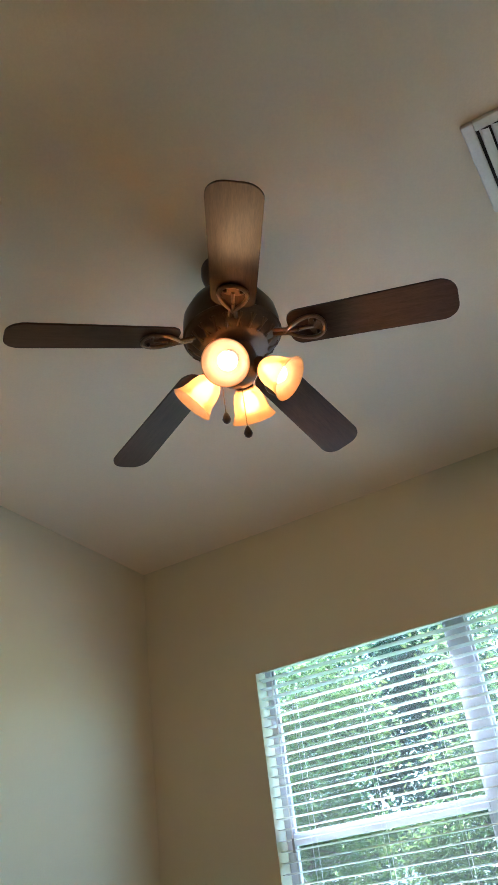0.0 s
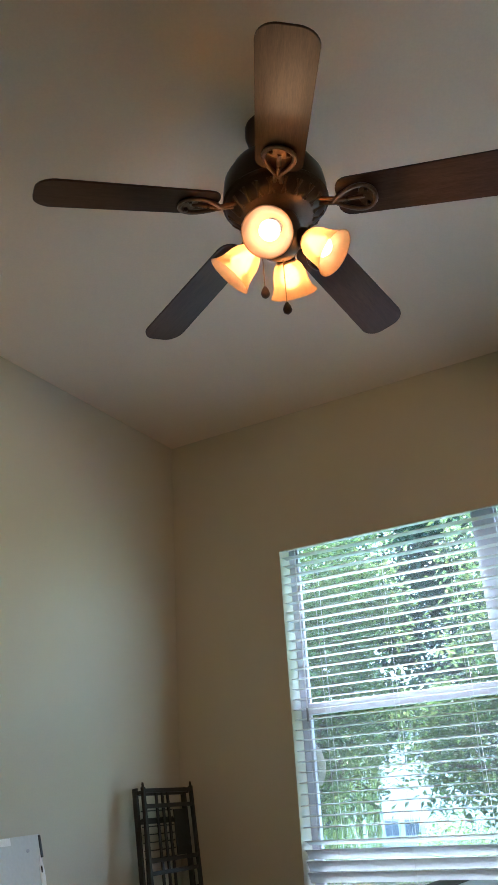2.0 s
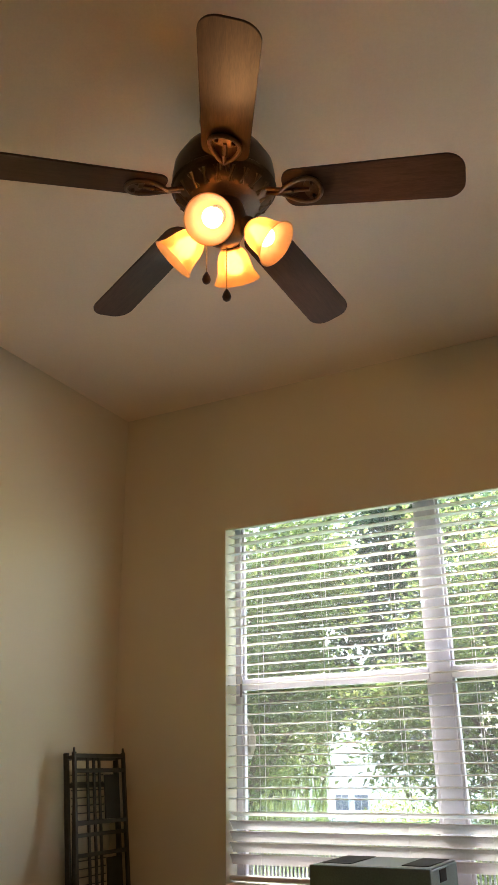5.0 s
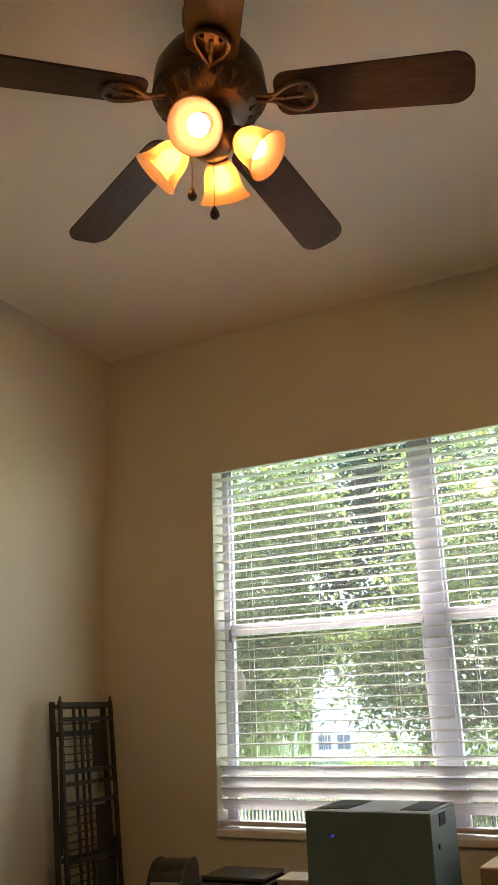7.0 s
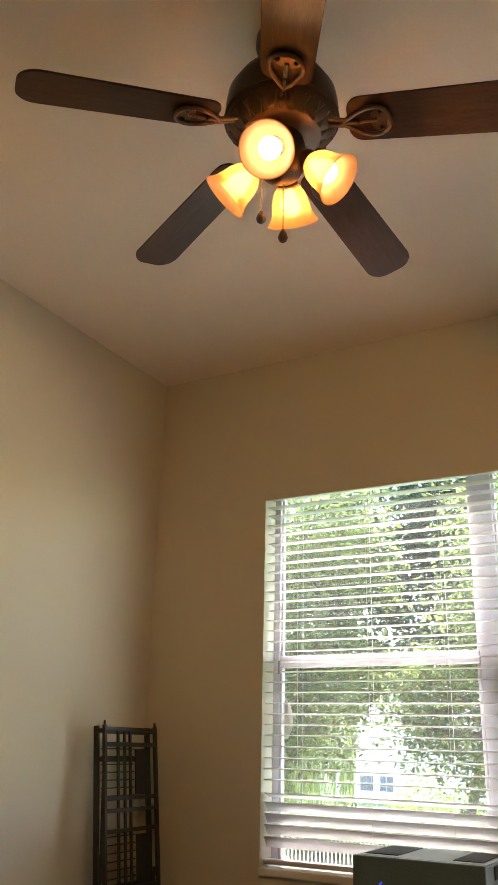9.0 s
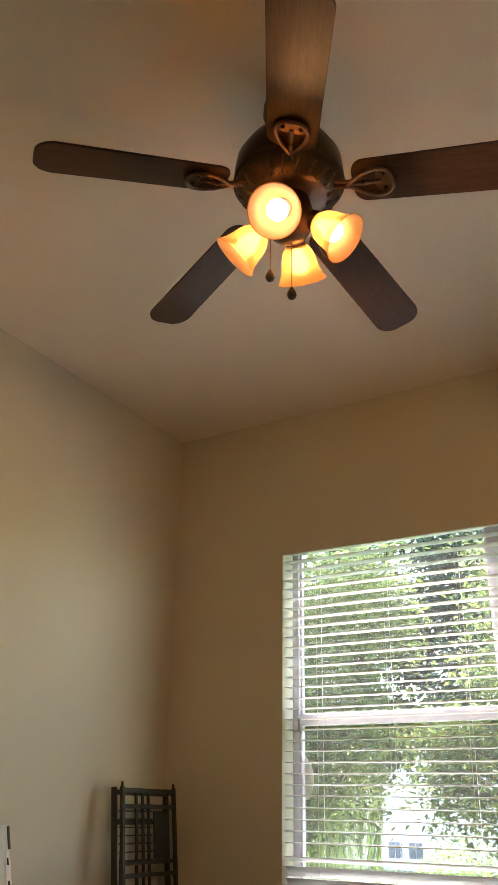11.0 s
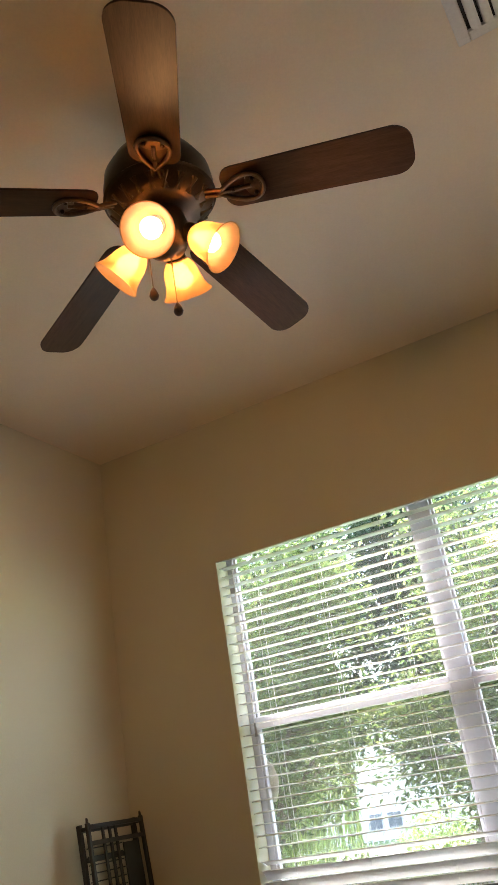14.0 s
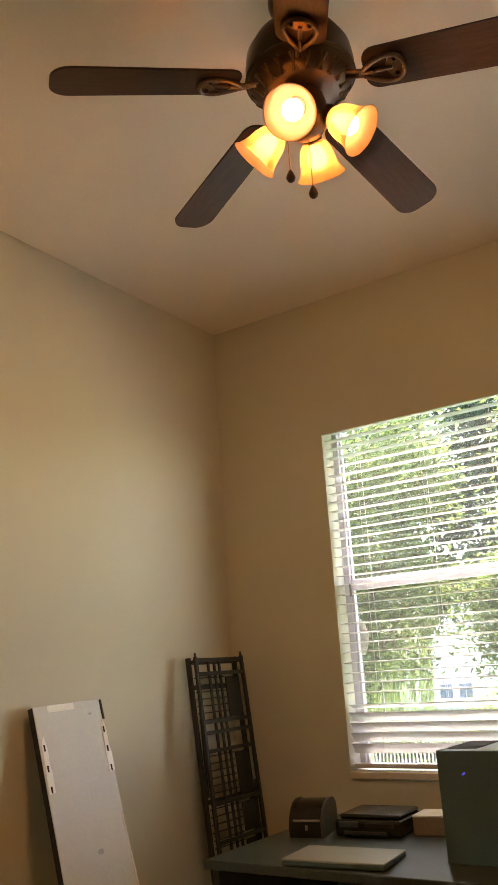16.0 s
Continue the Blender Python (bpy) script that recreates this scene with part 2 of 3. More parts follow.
def slab(bm, outline, thick, m=None):
    """A flat plate from an outline in x and y, thick in z."""
    m = m or Matrix.Identity(4)
    top = [bm.verts.new(m @ Vector((x, y, thick / 2))) for x, y in outline]
    low = [bm.verts.new(m @ Vector((x, y, -thick / 2))) for x, y in outline]
    bm.faces.new(top), bm.faces.new(low[::-1])
    for i in range(len(top)):
        j = (i + 1) % len(top)
        bm.faces.new((top[j], top[i], low[i], low[j]))
    return bm


def rope(bm, points, r, n=6):
    """A round bar swept along points; closed where the last point is the first."""
    pts = [Vector(p) for p in points]
    closed = (pts[0] - pts[-1]).length < 1e-6
    if closed:
        pts.pop()
    rings = []
    for i, p in enumerate(pts):
        a = pts[i - 1] if closed or i else p
        b = pts[(i + 1) % len(pts)] if closed or i + 1 < len(pts) else p
        q = (b - a).to_track_quat("Z", "Y").to_matrix()
        rings.append([bm.verts.new(p + q @ Vector((r * math.cos(2 * math.pi * k / n), r * math.sin(2 * math.pi * k / n), 0))) for k in range(n)])
    for a, b in zip(rings, rings[1:] + (rings[:1] if closed else [])):
        k0 = min(range(n), key=lambda k: (b[k].co - a[0].co).length)
        for k in range(n):
            bm.faces.new((a[k], a[(k + 1) % n], b[(k + 1 + k0) % n], b[(k + k0) % n]))
    if not closed:
        bm.faces.new(rings[0][::-1]), bm.faces.new(rings[-1])
    return bm


def part(name, bm, material, parent=None, label="", smooth=False, pose_at=None):
    bmesh.ops.recalc_face_normals(bm, faces=bm.faces[:])
    me = bpy.data.meshes.new(name)
    bm.to_mesh(me), bm.free()
    me.materials.append(material)
    if smooth:
        me.shade_smooth()
        me.set_sharp_from_angle(angle=radians(40))
    ob = new(name, me)
    if parent:
        ob.parent = parent
    if pose_at is not None:
        ob.matrix_local = pose_at
    if label:
        tagged(ob, label)
    return ob


def thing(name, at, label, category, group="", kind=""):
    ob = new(name)
    ob.empty_display_size = 0.05
    ob.matrix_world = at if isinstance(at, Matrix) else Matrix.Translation(at)
    return tagged(ob, label, category, group, kind)


def B():
    return bmesh.new()


# ---------------------------------------------------------------- room
W, BACK, H = 3.14, -4.3, 3.14          # room width, back wall, ceiling height
X0, X1, Z0, Z1 = 0.609, 2.531, 0.915, 2.488  # window opening
HEAD = 2.44                            # lower edge of the wall over the window
T = 0.17                               # outer wall thickness


def structure(name, bm, material, label, category):
    return tagged(part(name, bm, material), label, category, kind="structure")


bm = B()
box(bm, (X0 + T, T, H), ((X0 - T) / 2, T / 2, H / 2))
box(bm, (W + T - X1, T, H), ((W + T + X1) / 2, T / 2, H / 2))
box(bm, (X1 - X0, T, H - Z1), ((X0 + X1) / 2, T / 2, (H + Z1) / 2))
box(bm, (X1 - X0, T, Z0 - 0.03), ((X0 + X1) / 2, T / 2, (Z0 - 0.03) / 2))
box(bm, (X1 - X0, 0.012, Z1 - HEAD), ((X0 + X1) / 2, 0.006, (Z1 + HEAD) / 2))
structure("wall_north", bm, WALL, "tan painted drywall wall with a window opening", "wall")
structure("wall_west", box(B(), (T, -BACK, H), (-T / 2, BACK / 2, H / 2)), WALL, "plain tan painted drywall wall", "wall")
structure("wall_east", box(B(), (T, -BACK, H), (W + T / 2, BACK / 2, H / 2)), WALL, "plain tan painted drywall wall", "wall")
structure("wall_south", box(B(), (W + 2 * T, T, H), (W / 2, BACK - T / 2, H / 2)), WALL, "plain tan painted drywall wall", "wall")
structure("ceiling", box(B(), (W + 2 * T, T - BACK + T, 0.15), (W / 2, BACK / 2, H + 0.075)), CEIL, "smooth off-white painted ceiling", "ceiling")
structure("floor", box(B(), (W + 2 * T, T - BACK + T, 0.2), (W / 2, BACK / 2, -0.1)), FLOOR, "beige carpeted floor", "floor")

# window with two single-hung units side by side
XM = (X0 + X1) / 2
win = thing("window_1", (0, 0, 0), "white vinyl double single-hung window behind blinds", "window", kind="structure")
FY0, FY1 = 0.098, 0.134
fr = 0.032
part("window_frame", box(B(), (fr, FY1 - FY0, Z1 - Z0), (X0 + fr / 2, (FY0 + FY1) / 2, (Z0 + Z1) / 2), bevel=0.004), VINYL, win)
part("window_frame", box(B(), (fr, FY1 - FY0, Z1 - Z0), (X1 - fr / 2, (FY0 + FY1) / 2, (Z0 + Z1) / 2), bevel=0.004), VINYL, win)
part("mullion", box(B(), (0.092, FY1 - FY0 + 0.006, Z1 - Z0), (XM, (FY0 + FY1) / 2, (Z0 + Z1) / 2), bevel=0.004), VINYL, win)
for xa, xb in ((X0 + fr, XM - 0.046), (XM + 0.046, X1 - fr)):
    xc, wd = (xa + xb) / 2, xb - xa
    part("window_frame", box(B(), (wd, FY1 - FY0, 0.02), (xc, (FY0 + FY1) / 2, Z1 - 0.01), bevel=0.003), VINYL, win)
    part("window_frame", box(B(), (wd, FY1 - FY0, 0.018), (xc, (FY0 + FY1) / 2, Z0 + 0.009), bevel=0.003), VINYL, win)
    part("meeting_rail", box(B(), (wd, 0.034, 0.050), (xc, 0.111, 1.719), bevel=0.005), VINYL, win)
    # lower sash stiles and rail
    for x in (xa + 0.007, xb - 0.007):
        part("sash_stile", box(B(), (0.014, 0.026, 1.694 - Z0 - 0.018), (x, 0.111, (1.694 + Z0 + 0.018) / 2), bevel=0.003), VINYL, win)
    for x in (xa + 0.006, xb - 0.006):
        part("sash_stile", box(B(), (0.012, 0.020, Z1 - 0.022 - 1.744), (x, 0.119, (Z1 - 0.022 + 1.744) / 2), bevel=0.003), VINYL, win)
    for za, zb, y in ((Z0 + 0.018, 1.694, 0.118), (1.744, Z1 - 0.02, 0.125)):
        pane = part("pane", box(B(), (wd - (0.028 if zb < 2 else 0.024), 0.004, zb - za), (xc, y, (za + zb) / 2)), GLASS, win)
        pane.visible_shadow = False
    part("insect_screen", box(B(), (wd, 0.002, 1.715 - Z0 - 0.018), (xc, 0.1315, (1.715 + Z0 + 0.018) / 2)), SCREEN, win, "fine grey insect screen")
# slim upright bars added at the panes' foot to cut its brightness into dashes
bar = part("dash_bar", box(B(), (0.009, 0.006, 0.19), bevel=0.0), VINYL, win)
for i in range(80):
    ob = bar if i == 0 else new("dash_bar", bar.data)
    ob.parent = win
    ob.matrix_local = Matrix.Translation((X0 + 0.05 + i * 0.0178 + (0.07 if i > 47 else 0.0), 0.145, Z0 + 0.095))
part("dash_rail", box(B(), (X1 - X0 - 0.06, 0.007, 0.012), (XM, 0.1515, Z0 + 0.185)), VINYL, win)
# torn corner of the insect screen, curled away from the frame
bm = B()
curl = [(0.0, 0.0), (0.030, 0.035), (0.046, 0.085), (0.040, 0.130), (0.018, 0.175)]
edge = [[bm.verts.new((X0 + fr + 0.012 + (x if k else 0.0), 0.123 - (0.006 * math.sin(i * 0.9) if k else 0.0), 1.575 - z)) for i, (x, z) in enumerate(curl)] for k in (0, 1)]
for i in range(4):
    bm.faces.new((edge[0][i], edge[0][i + 1], edge[1][i + 1], edge[1][i]))
bmesh.ops.remove_doubles(bm, verts=bm.verts, dist=0.0005)
bmesh.ops.solidify(bm, geom=bm.faces[:], thickness=0.0012)
part("curled_screen_corner", bm, SILL, win, "pale curled corner of the screen")
structure("window_sill", box(B(), (X1 - X0 - 0.002, FY0 + 0.012, 0.03), ((X0 + X1) / 2, (FY0 - 0.012) / 2, Z0 - 0.015), bevel=0.005), SILL,
          "painted window sill with rounded front edge", "window sill")

# ---------------------------------------------------------------- blind


def slat_mesh(length):
    bm = B()
    n, half = 5, 0.025
    rows = []
    for i in range(n + 1):
        u = -1 + 2 * i / n
        y, z = u * half, 0.0022 * (1 - u * u)
        rows.append([bm.verts.new((s * length / 2, y, z + dz)) for s in (-1, 1) for dz in (0.0013, -0.0013)])
    for a, b in zip(rows, rows[1:]):
        bm.faces.new((a[0], a[2], b[2], b[0])), bm.faces.new((a[1], b[1], b[3], a[3]))
        bm.faces.new((a[0], b[0], b[1], a[1])), bm.faces.new((a[2], a[3], b[3], b[2]))
    for r in (rows[0], rows[-1]):
        bm.faces.new((r[0], r[1], r[3], r[2]))
    return bm


def window_blind():
    blind = thing("window_blind", (XM, 0.040, Z0), "white horizontal slatted blind, open, lowest slats tilted shut", "blind")
    length = X1 - X0 - 0.010
    first = part("slat", slat_mesh(length), SLAT, blind)
    top, low, n = HEAD - Z0 + 0.014, 0.062, 35
    step = (top - low) / (n - 1)
    rng = random.Random(4)
    for i in range(1, n):
        ob = first
        if i > 1:
            ob = new("slat", first.data)
            ob.parent = blind
        tilt = 0.5 + rng.uniform(-1.2, 1.2)
        if i < 6:
            tilt = (-55, -52, -54, -48, -20)[i - 1]
        ob.matrix_local = pose(rng.uniform(-0.002, 0.002), 0, low + i * step - (0.014 if i < 6 else 0.0) + rng.uniform(-0.0012, 0.0012), tilt, rng.uniform(-0.06, 0.06), 0)
    part("headrail", box(B(), (length, 0.045, 0.026), (0, 0.004, Z1 - Z0 - 0.0135), bevel=0.003), VINYL, blind)
    part("bottom_rail", box(B(), (length, 0.048, 0.018), (0, 0, 0.020), bevel=0.006), VINYL, blind)
    for x in (-0.80, -0.48, -0.16, 0.16, 0.48, 0.80):
        for y in (-0.0265, 0.0265):
            part("ladder_cord", tube(B(), (x, y, 0.02), (x, y, Z1 - Z0 - 0.03), 0.0009, n=5), CORD, blind)
    w = part("tilt_wand", tube(B(), (-0.885, -0.033, 0.80), (-0.885, -0.033, 1.47), 0.0024, n=6), SLAT, blind)
    part("tip", tube(B(), (-0.885, -0.033, 0.745), (-0.885, -0.033, 0.80), 0.006, 0.0045, n=8), WAND, w, "grey plastic wand tip")
    return blind


window_blind()

# ---------------------------------------------------------------- ceiling fan
FAN = (1.572, -1.735)
BLADE_Z, BLADE_R = 2.856, 0.655


def blade_outline(r0, r1, w0, w1):
    pts = []
    corner = 0.05
    for i in range(6):
        a = math.pi + i * math.pi / 10
        pts.append((r0 + 0.035 + 0.035 * math.cos(a), -w0 / 2 + 0.035 + 0.035 * math.sin(a)))
    for i in range(9):
        a = -math.pi / 2 + i * math.pi / 16
        pts.append((r1 - corner + corner * math.cos(a), -w1 / 2 + corner + corner * math.sin(a)))
    for i in range(9):
        a = i * math.pi / 16
        pts.append((r1 - corner + corner * math.cos(a), w1 / 2 - corner + corner * math.sin(a)))
    for i in range(6):
        a = math.pi / 2 + i * math.pi / 10
        pts.append((r0 + 0.035 + 0.035 * math.cos(a), w0 / 2 - 0.035 + 0.035 * math.sin(a)))
    return pts


def bracket(bm):
    """Blade iron: two ribs from the hub that open into a loop under the blade."""
    rope(bm, [(0.085, 0.012, 0.004), (0.13, 0.008, -0.004), (0.17, 0.007, -0.013)], 0.006, 8)
    rope(bm, [(0.085, -0.012, 0.004), (0.13, -0.008, -0.004), (0.17, -0.007, -0.013)], 0.006, 8)
    loop = []
    for i in range(29):
        a = 2 * math.pi * i / 28
        u = (1 + math.cos(a)) / 2
        loop.append((0.160 + 0.118 * u, 0.052 * math.sin(a) * u ** 0.55, -0.012))
    rope(bm, loop, 0.0062, 8)
    rope(bm, [(0.165, 0.0, -0.012), (0.21, 0.0, -0.011), (0.246, 0.0, -0.009)], 0.0055, 8)
    slab(bm, [(0.252 + 0.022 * math.cos(2 * math.pi * i / 16), 0.034 * math.sin(2 * math.pi * i / 16)) for i in range(16)], 0.006,
         Matrix.Translation((0, 0, -0.006)))
    return bm


def ceiling_fan():
    fan = thing("ceiling_fan", (*FAN, H), "dark bronze five-blade ceiling fan with four lit cream glass shades", "ceiling fan")
    z = BLADE_Z - H
    part("canopy", lathe(B(), [(0.0, 0.0), (0.070, 0.0), (0.071, -0.03), (0.064, -0.055), (0.045, -0.075), (0.02, -0.08), (0, -0.08)], 36), BRONZE, fan, smooth=True)
    part("downrod", tube(B(), (0, 0, -0.15), (0, 0, -0.07), 0.018, n=20), BRONZE, fan, smooth=True)
    housing = part("motor_housing", lathe(B(), [(0, -0.115), (0.05, -0.117), (0.085, -0.13), (0.116, -0.158), (0.140, -0.202), (0.145, -0.24),
                   (0.144, -0.275), (0.130, -0.298), (0.116, -0.312), (0.10, -0.322), (0.06, -0.332), (0, -0.334)], 48), BRONZE, fan, smooth=True)
    # relief ribs round the underside of the housing
    for k in range(20):
        a = 2 * math.pi * k / 20
        m = Matrix.Rotation(a, 4, "Z")
        bm = B()
        tube(bm, m @ Vector((0.100, 0, -0.322)), m @ Vector((0.133, 0.012, -0.294)), 0.0045, n=6)
        tube(bm, m @ Vector((0.100, 0.012, -0.322)), m @ Vector((0.133, 0.0, -0.294)), 0.003, n=6)
        part("rib", bm, LIT_BRONZE, housing)
    part("rim_ring", lathe(B(), [(0.144, -0.270), (0.148, -0.275), (0.142, -0.280)], 48), BRONZE, housing, smooth=True)
    iron_me = blade_me = None
    for k in range(5):
        m = Matrix.Translation((0, 0, z)) @ Matrix.Rotation(radians(12.3 + 72 * k), 4, "Z") @ Matrix.Rotation(radians(7.4), 4, "Y")
        tilt = Matrix.Rotation(radians(-12.5), 4, "X")
        if k == 0:
            bl = part("blade", slab(B(), blade_outline(0.172, BLADE_R, 0.124, 0.140), 0.006), BLADE, fan, pose_at=m @ tilt)
            ir = part("blade_iron", bracket(B()), LIT_BRONZE, fan, smooth=True, pose_at=m @ tilt)
            sc = part("screw", lathe(B(), [(0, -0.019), (0.004, -0.018), (0.0055, -0.014), (0.0055, -0.006)], 8), BRONZE, ir, smooth=True, pose_at=Matrix.Translation((0.2, 0, 0)))
            blade_me, iron_me = bl.data, ir.data
        else:
            bl, ir, sc = new("blade", blade_me), new("blade_iron", iron_me), new("screw", screw_me)
            bl.parent, ir.parent, sc.parent = fan, fan, ir
            bl.matrix_local = ir.matrix_local = m @ tilt
            sc.matrix_local = Matrix.Translation((0.2, 0, 0))
        screw_me = sc.data
        for x, y in ((0.255, 0.022), (0.255, -0.022)):
            more = new("screw", screw_me)
            more.parent = ir
            more.matrix_local = Matrix.Translation((x, y, 0))
    # light kit
    part("switch_housing", lathe(B(), [(0, -0.328), (0.055, -0.332), (0.062, -0.36), (0.060, -0.41), (0.048, -0.435), (0.03, -0.445), (0.012, -0.452), (0, -0.453)], 36),
         BRONZE, fan, smooth=True)
    for k in range(4):
        turn = Matrix.Rotation(radians(-76 + 90 * k), 4, "Z")
        arm = B()
        rope(arm, [turn @ Vector(p) for p in ((0.04, 0, -0.40), (0.055, 0, -0.396), (0.066, 0, -0.400))], 0.010, 10)
        part("arm", arm, BRONZE, fan, smooth=True)
        # local z runs out of the shade's mouth
        ax = turn @ Matrix.Translation((0.058, 0, -0.397)) @ Matrix.Rotation(radians(90 + 43), 4, "Y")
        part("socket_cup", lathe(B(), [(0, 0.0), (0.024, 0.0), (0.027, 0.012), (0.026, 0.030), (0, 0.030)], 24), BRONZE, fan, smooth=True, pose_at=ax)
        outer = [(0.024, 0.020), (0.030, 0.028), (0.040, 0.042), (0.046, 0.060), (0.049, 0.078), (0.053, 0.096), (0.060, 0.111), (0.067, 0.120)]
        inner = [(r - 0.003, h) for r, h in outer[::-1]]
        part("shade", lathe(B(), outer + inner, 40), SHADE, fan, "frosted cream bell glass shade, lit from within", smooth=True, pose_at=ax)
        bulb = part("bulb", lathe(B(), [(0.012, 0.028), (0.013, 0.038), (0.020, 0.052), (0.026, 0.066), (0.0275, 0.078), (0.024, 0.090), (0.015, 0.099), (0.0, 0.103)], 16),
                    BULB, fan, "glowing warm white bulb", smooth=True, pose_at=ax)
        # the light that leaves the open mouth of the shade
        lamp = bpy.data.lights.new("bulb_light", "SPOT")
        lamp.energy, lamp.color, lamp.shadow_soft_size = LAMP_WATTS, (1.0, 0.54, 0.22), 0.05
        lamp.spot_size, lamp.spot_blend = radians(178), 0.55
        lo = new("bulb_light", lamp)
        lo.parent = fan
        lo.matrix_local = ax @ Matrix.Translation((0, 0, 0.126)) @ Matrix.Rotation(math.pi, 4, "X")
    for dx, dy, low in ((-0.052, -0.004, 2.587), (-0.004, 0.022, 2.533)):
        c = part("pull_chain", rope(B(), [(dx, dy, -0.43), (dx, dy, low + 0.02 - H)], 0.0016, 6), CHAIN, fan, "thin brass pull chain")
        part("fob", lathe(B(), [(0, 0.026), (0.004, 0.022), (0.010, 0.010), (0.0125, 0.0), (0.010, -0.008), (0.004, -0.013), (0, -0.0135)], 12, Matrix.Translation((dx, dy, low - H))),
             FOB, c, "dark wooden teardrop fob", smooth=True)
    return fan


ceiling_fan()

# ---------------------------------------------------------------- ceiling vent


def ceiling_vent():
    s = 0.36
    vent = thing("ceiling_vent", (2.372 + s / 2, -1.450 - s / 2, H), "white enamelled ceiling air vent with curved slats", "air vent")
    # flat sheet whose near-black stands for the shade inside the duct
    part("backing", box(B(), (s - 0.05, s - 0.05, 0.003), (0, 0, -0.0025)), UNLIT_DUCT, vent, "dark sheet for the unlit duct opening")
    f = 0.034
    for sx, sy, x, y in ((f, s, -s / 2 + f / 2, 0), (f, s, s / 2 - f / 2, 0), (s - 2 * f, f, 0, -s / 2 + f / 2), (s - 2 * f, f, 0, s / 2 - f / 2)):
        part("frame", box(B(), (sx, sy, 0.014), (x, y, -0.008), bevel=0.004), VENT, vent)
    first = None
    for i in range(9):
        x = -s / 2 + f + 0.021 + i * 0.0325
        if first is None:
            bm = B()
            prof = [(-0.012, 0.000), (-0.009, -0.008), (-0.003, -0.013), (0.006, -0.016), (0.014, -0.017)]
            rows = [[bm.verts.new((px, sy * (s / 2 - f), pz + dz)) for sy in (-1, 1) for dz in (0, 0.0012)] for px, pz in prof]
            for a, b in zip(rows, rows[1:]):
                bm.faces.new((a[0], a[2], b[2], b[0])), bm.faces.new((a[1], b[1], b[3], a[3]))
            first = part("slat", bm, VENT, vent)
            ob = first
        else:
            ob = new("slat", first.data)
            ob.parent = vent
        ob.matrix_local = Matrix.Translation((x, 0, -0.004))


ceiling_vent()

# ---------------------------------------------------------------- leaning things by the west wall


def folded_rack():
    """A folded black wire shelf that leans on the wall in the corner. Local z runs up along it, x away from the wall, y across."""
    width, depth, tall = 0.350, 0.042, 1.44
    lean = math.atan2(0.155, 1.43)
    base = Matrix.Translation((0.222, -0.248, 0.0)) @ Matrix.Rotation(-lean, 4, "Y")
    rack = thing("folding_shelf", base, "black folded wire shelf rack leaning in the room corner", "shelf rack")
    for x in (0, depth):
        for y in (-width / 2, width / 2):
            bm = B()
            box(bm, (0.016 if x else 0.022, 0.016, tall), (x, y, tall / 2), bevel=0.002, seg=1)
            if x:
                tube(bm, (x, y, tall), (x, y, tall + 0.018), 0.006, 0.004, n=8)
            part("post", bm, BLACK, rack)
    for y in (-width / 2, width / 2):
        part("side_bar", box(B(), (depth - 0.016, 0.012, 0.014), (depth / 2, y, tall - 0.02)), BLACK, rack)
    for z in (tall - 0.015, tall - 0.075, tall - 0.28, tall - 0.325, tall - 0.40, tall - 0.61, tall - 0.76, tall - 0.98, tall - 1.11, 0.12):
        part("cross_bar", box(B(), (0.012, width - 0.016, 0.016), (depth, 0, z)), BLACK, rack)
    for z in (tall - 0.02, tall - 0.13, tall - 0.60, tall - 1.05, 0.10):
        part("cross_bar", box(B(), (0.012, width - 0.016, 0.018), (0.0, 0, z)), BLACK, rack)
    for y in (-0.072, -0.028, 0.010):
        part("upright_bar", box(B(), (0.008, 0.012, tall - 0.03), (depth - 0.012, y, tall / 2)), BLACK, rack)
    # folded shelves: plain sheets behind the bars with a wire grid
    for z0, z1 in ((tall - 0.27, tall - 0.09), (tall - 0.60, tall - 0.42), (tall - 0.75, tall - 0.63), (tall - 0.97, tall - 0.78), (0.15, tall - 1.12)):
        part("shelf_panel", box(B(), (0.006, 0.10, z1 - z0), (depth * 0.45, 0.110, (z0 + z1) / 2)), BLACK_WIRE, rack)
        n = int((z1 - z0) / 0.026)
        for i in range(n + 1):
            z = z0 + (z1 - z0) * i / n
            part("wire", box(B(), (0.004, 0.22, 0.0045), (depth * 0.3, -0.052, z)), BLACK_WIRE, rack)
    # diagonal braces of the folding legs
    for y, z0, z1 in ((-width / 2 + 0.012, tall - 0.58, tall - 0.05), (width / 2 - 0.012, tall - 1.08, tall - 0.55)):
        part("brace", tube(B(), (0.01, y, z0), (depth - 0.01, y, z1), 0.006, n=8), BLACK, rack)
    return rack


folded_rack()


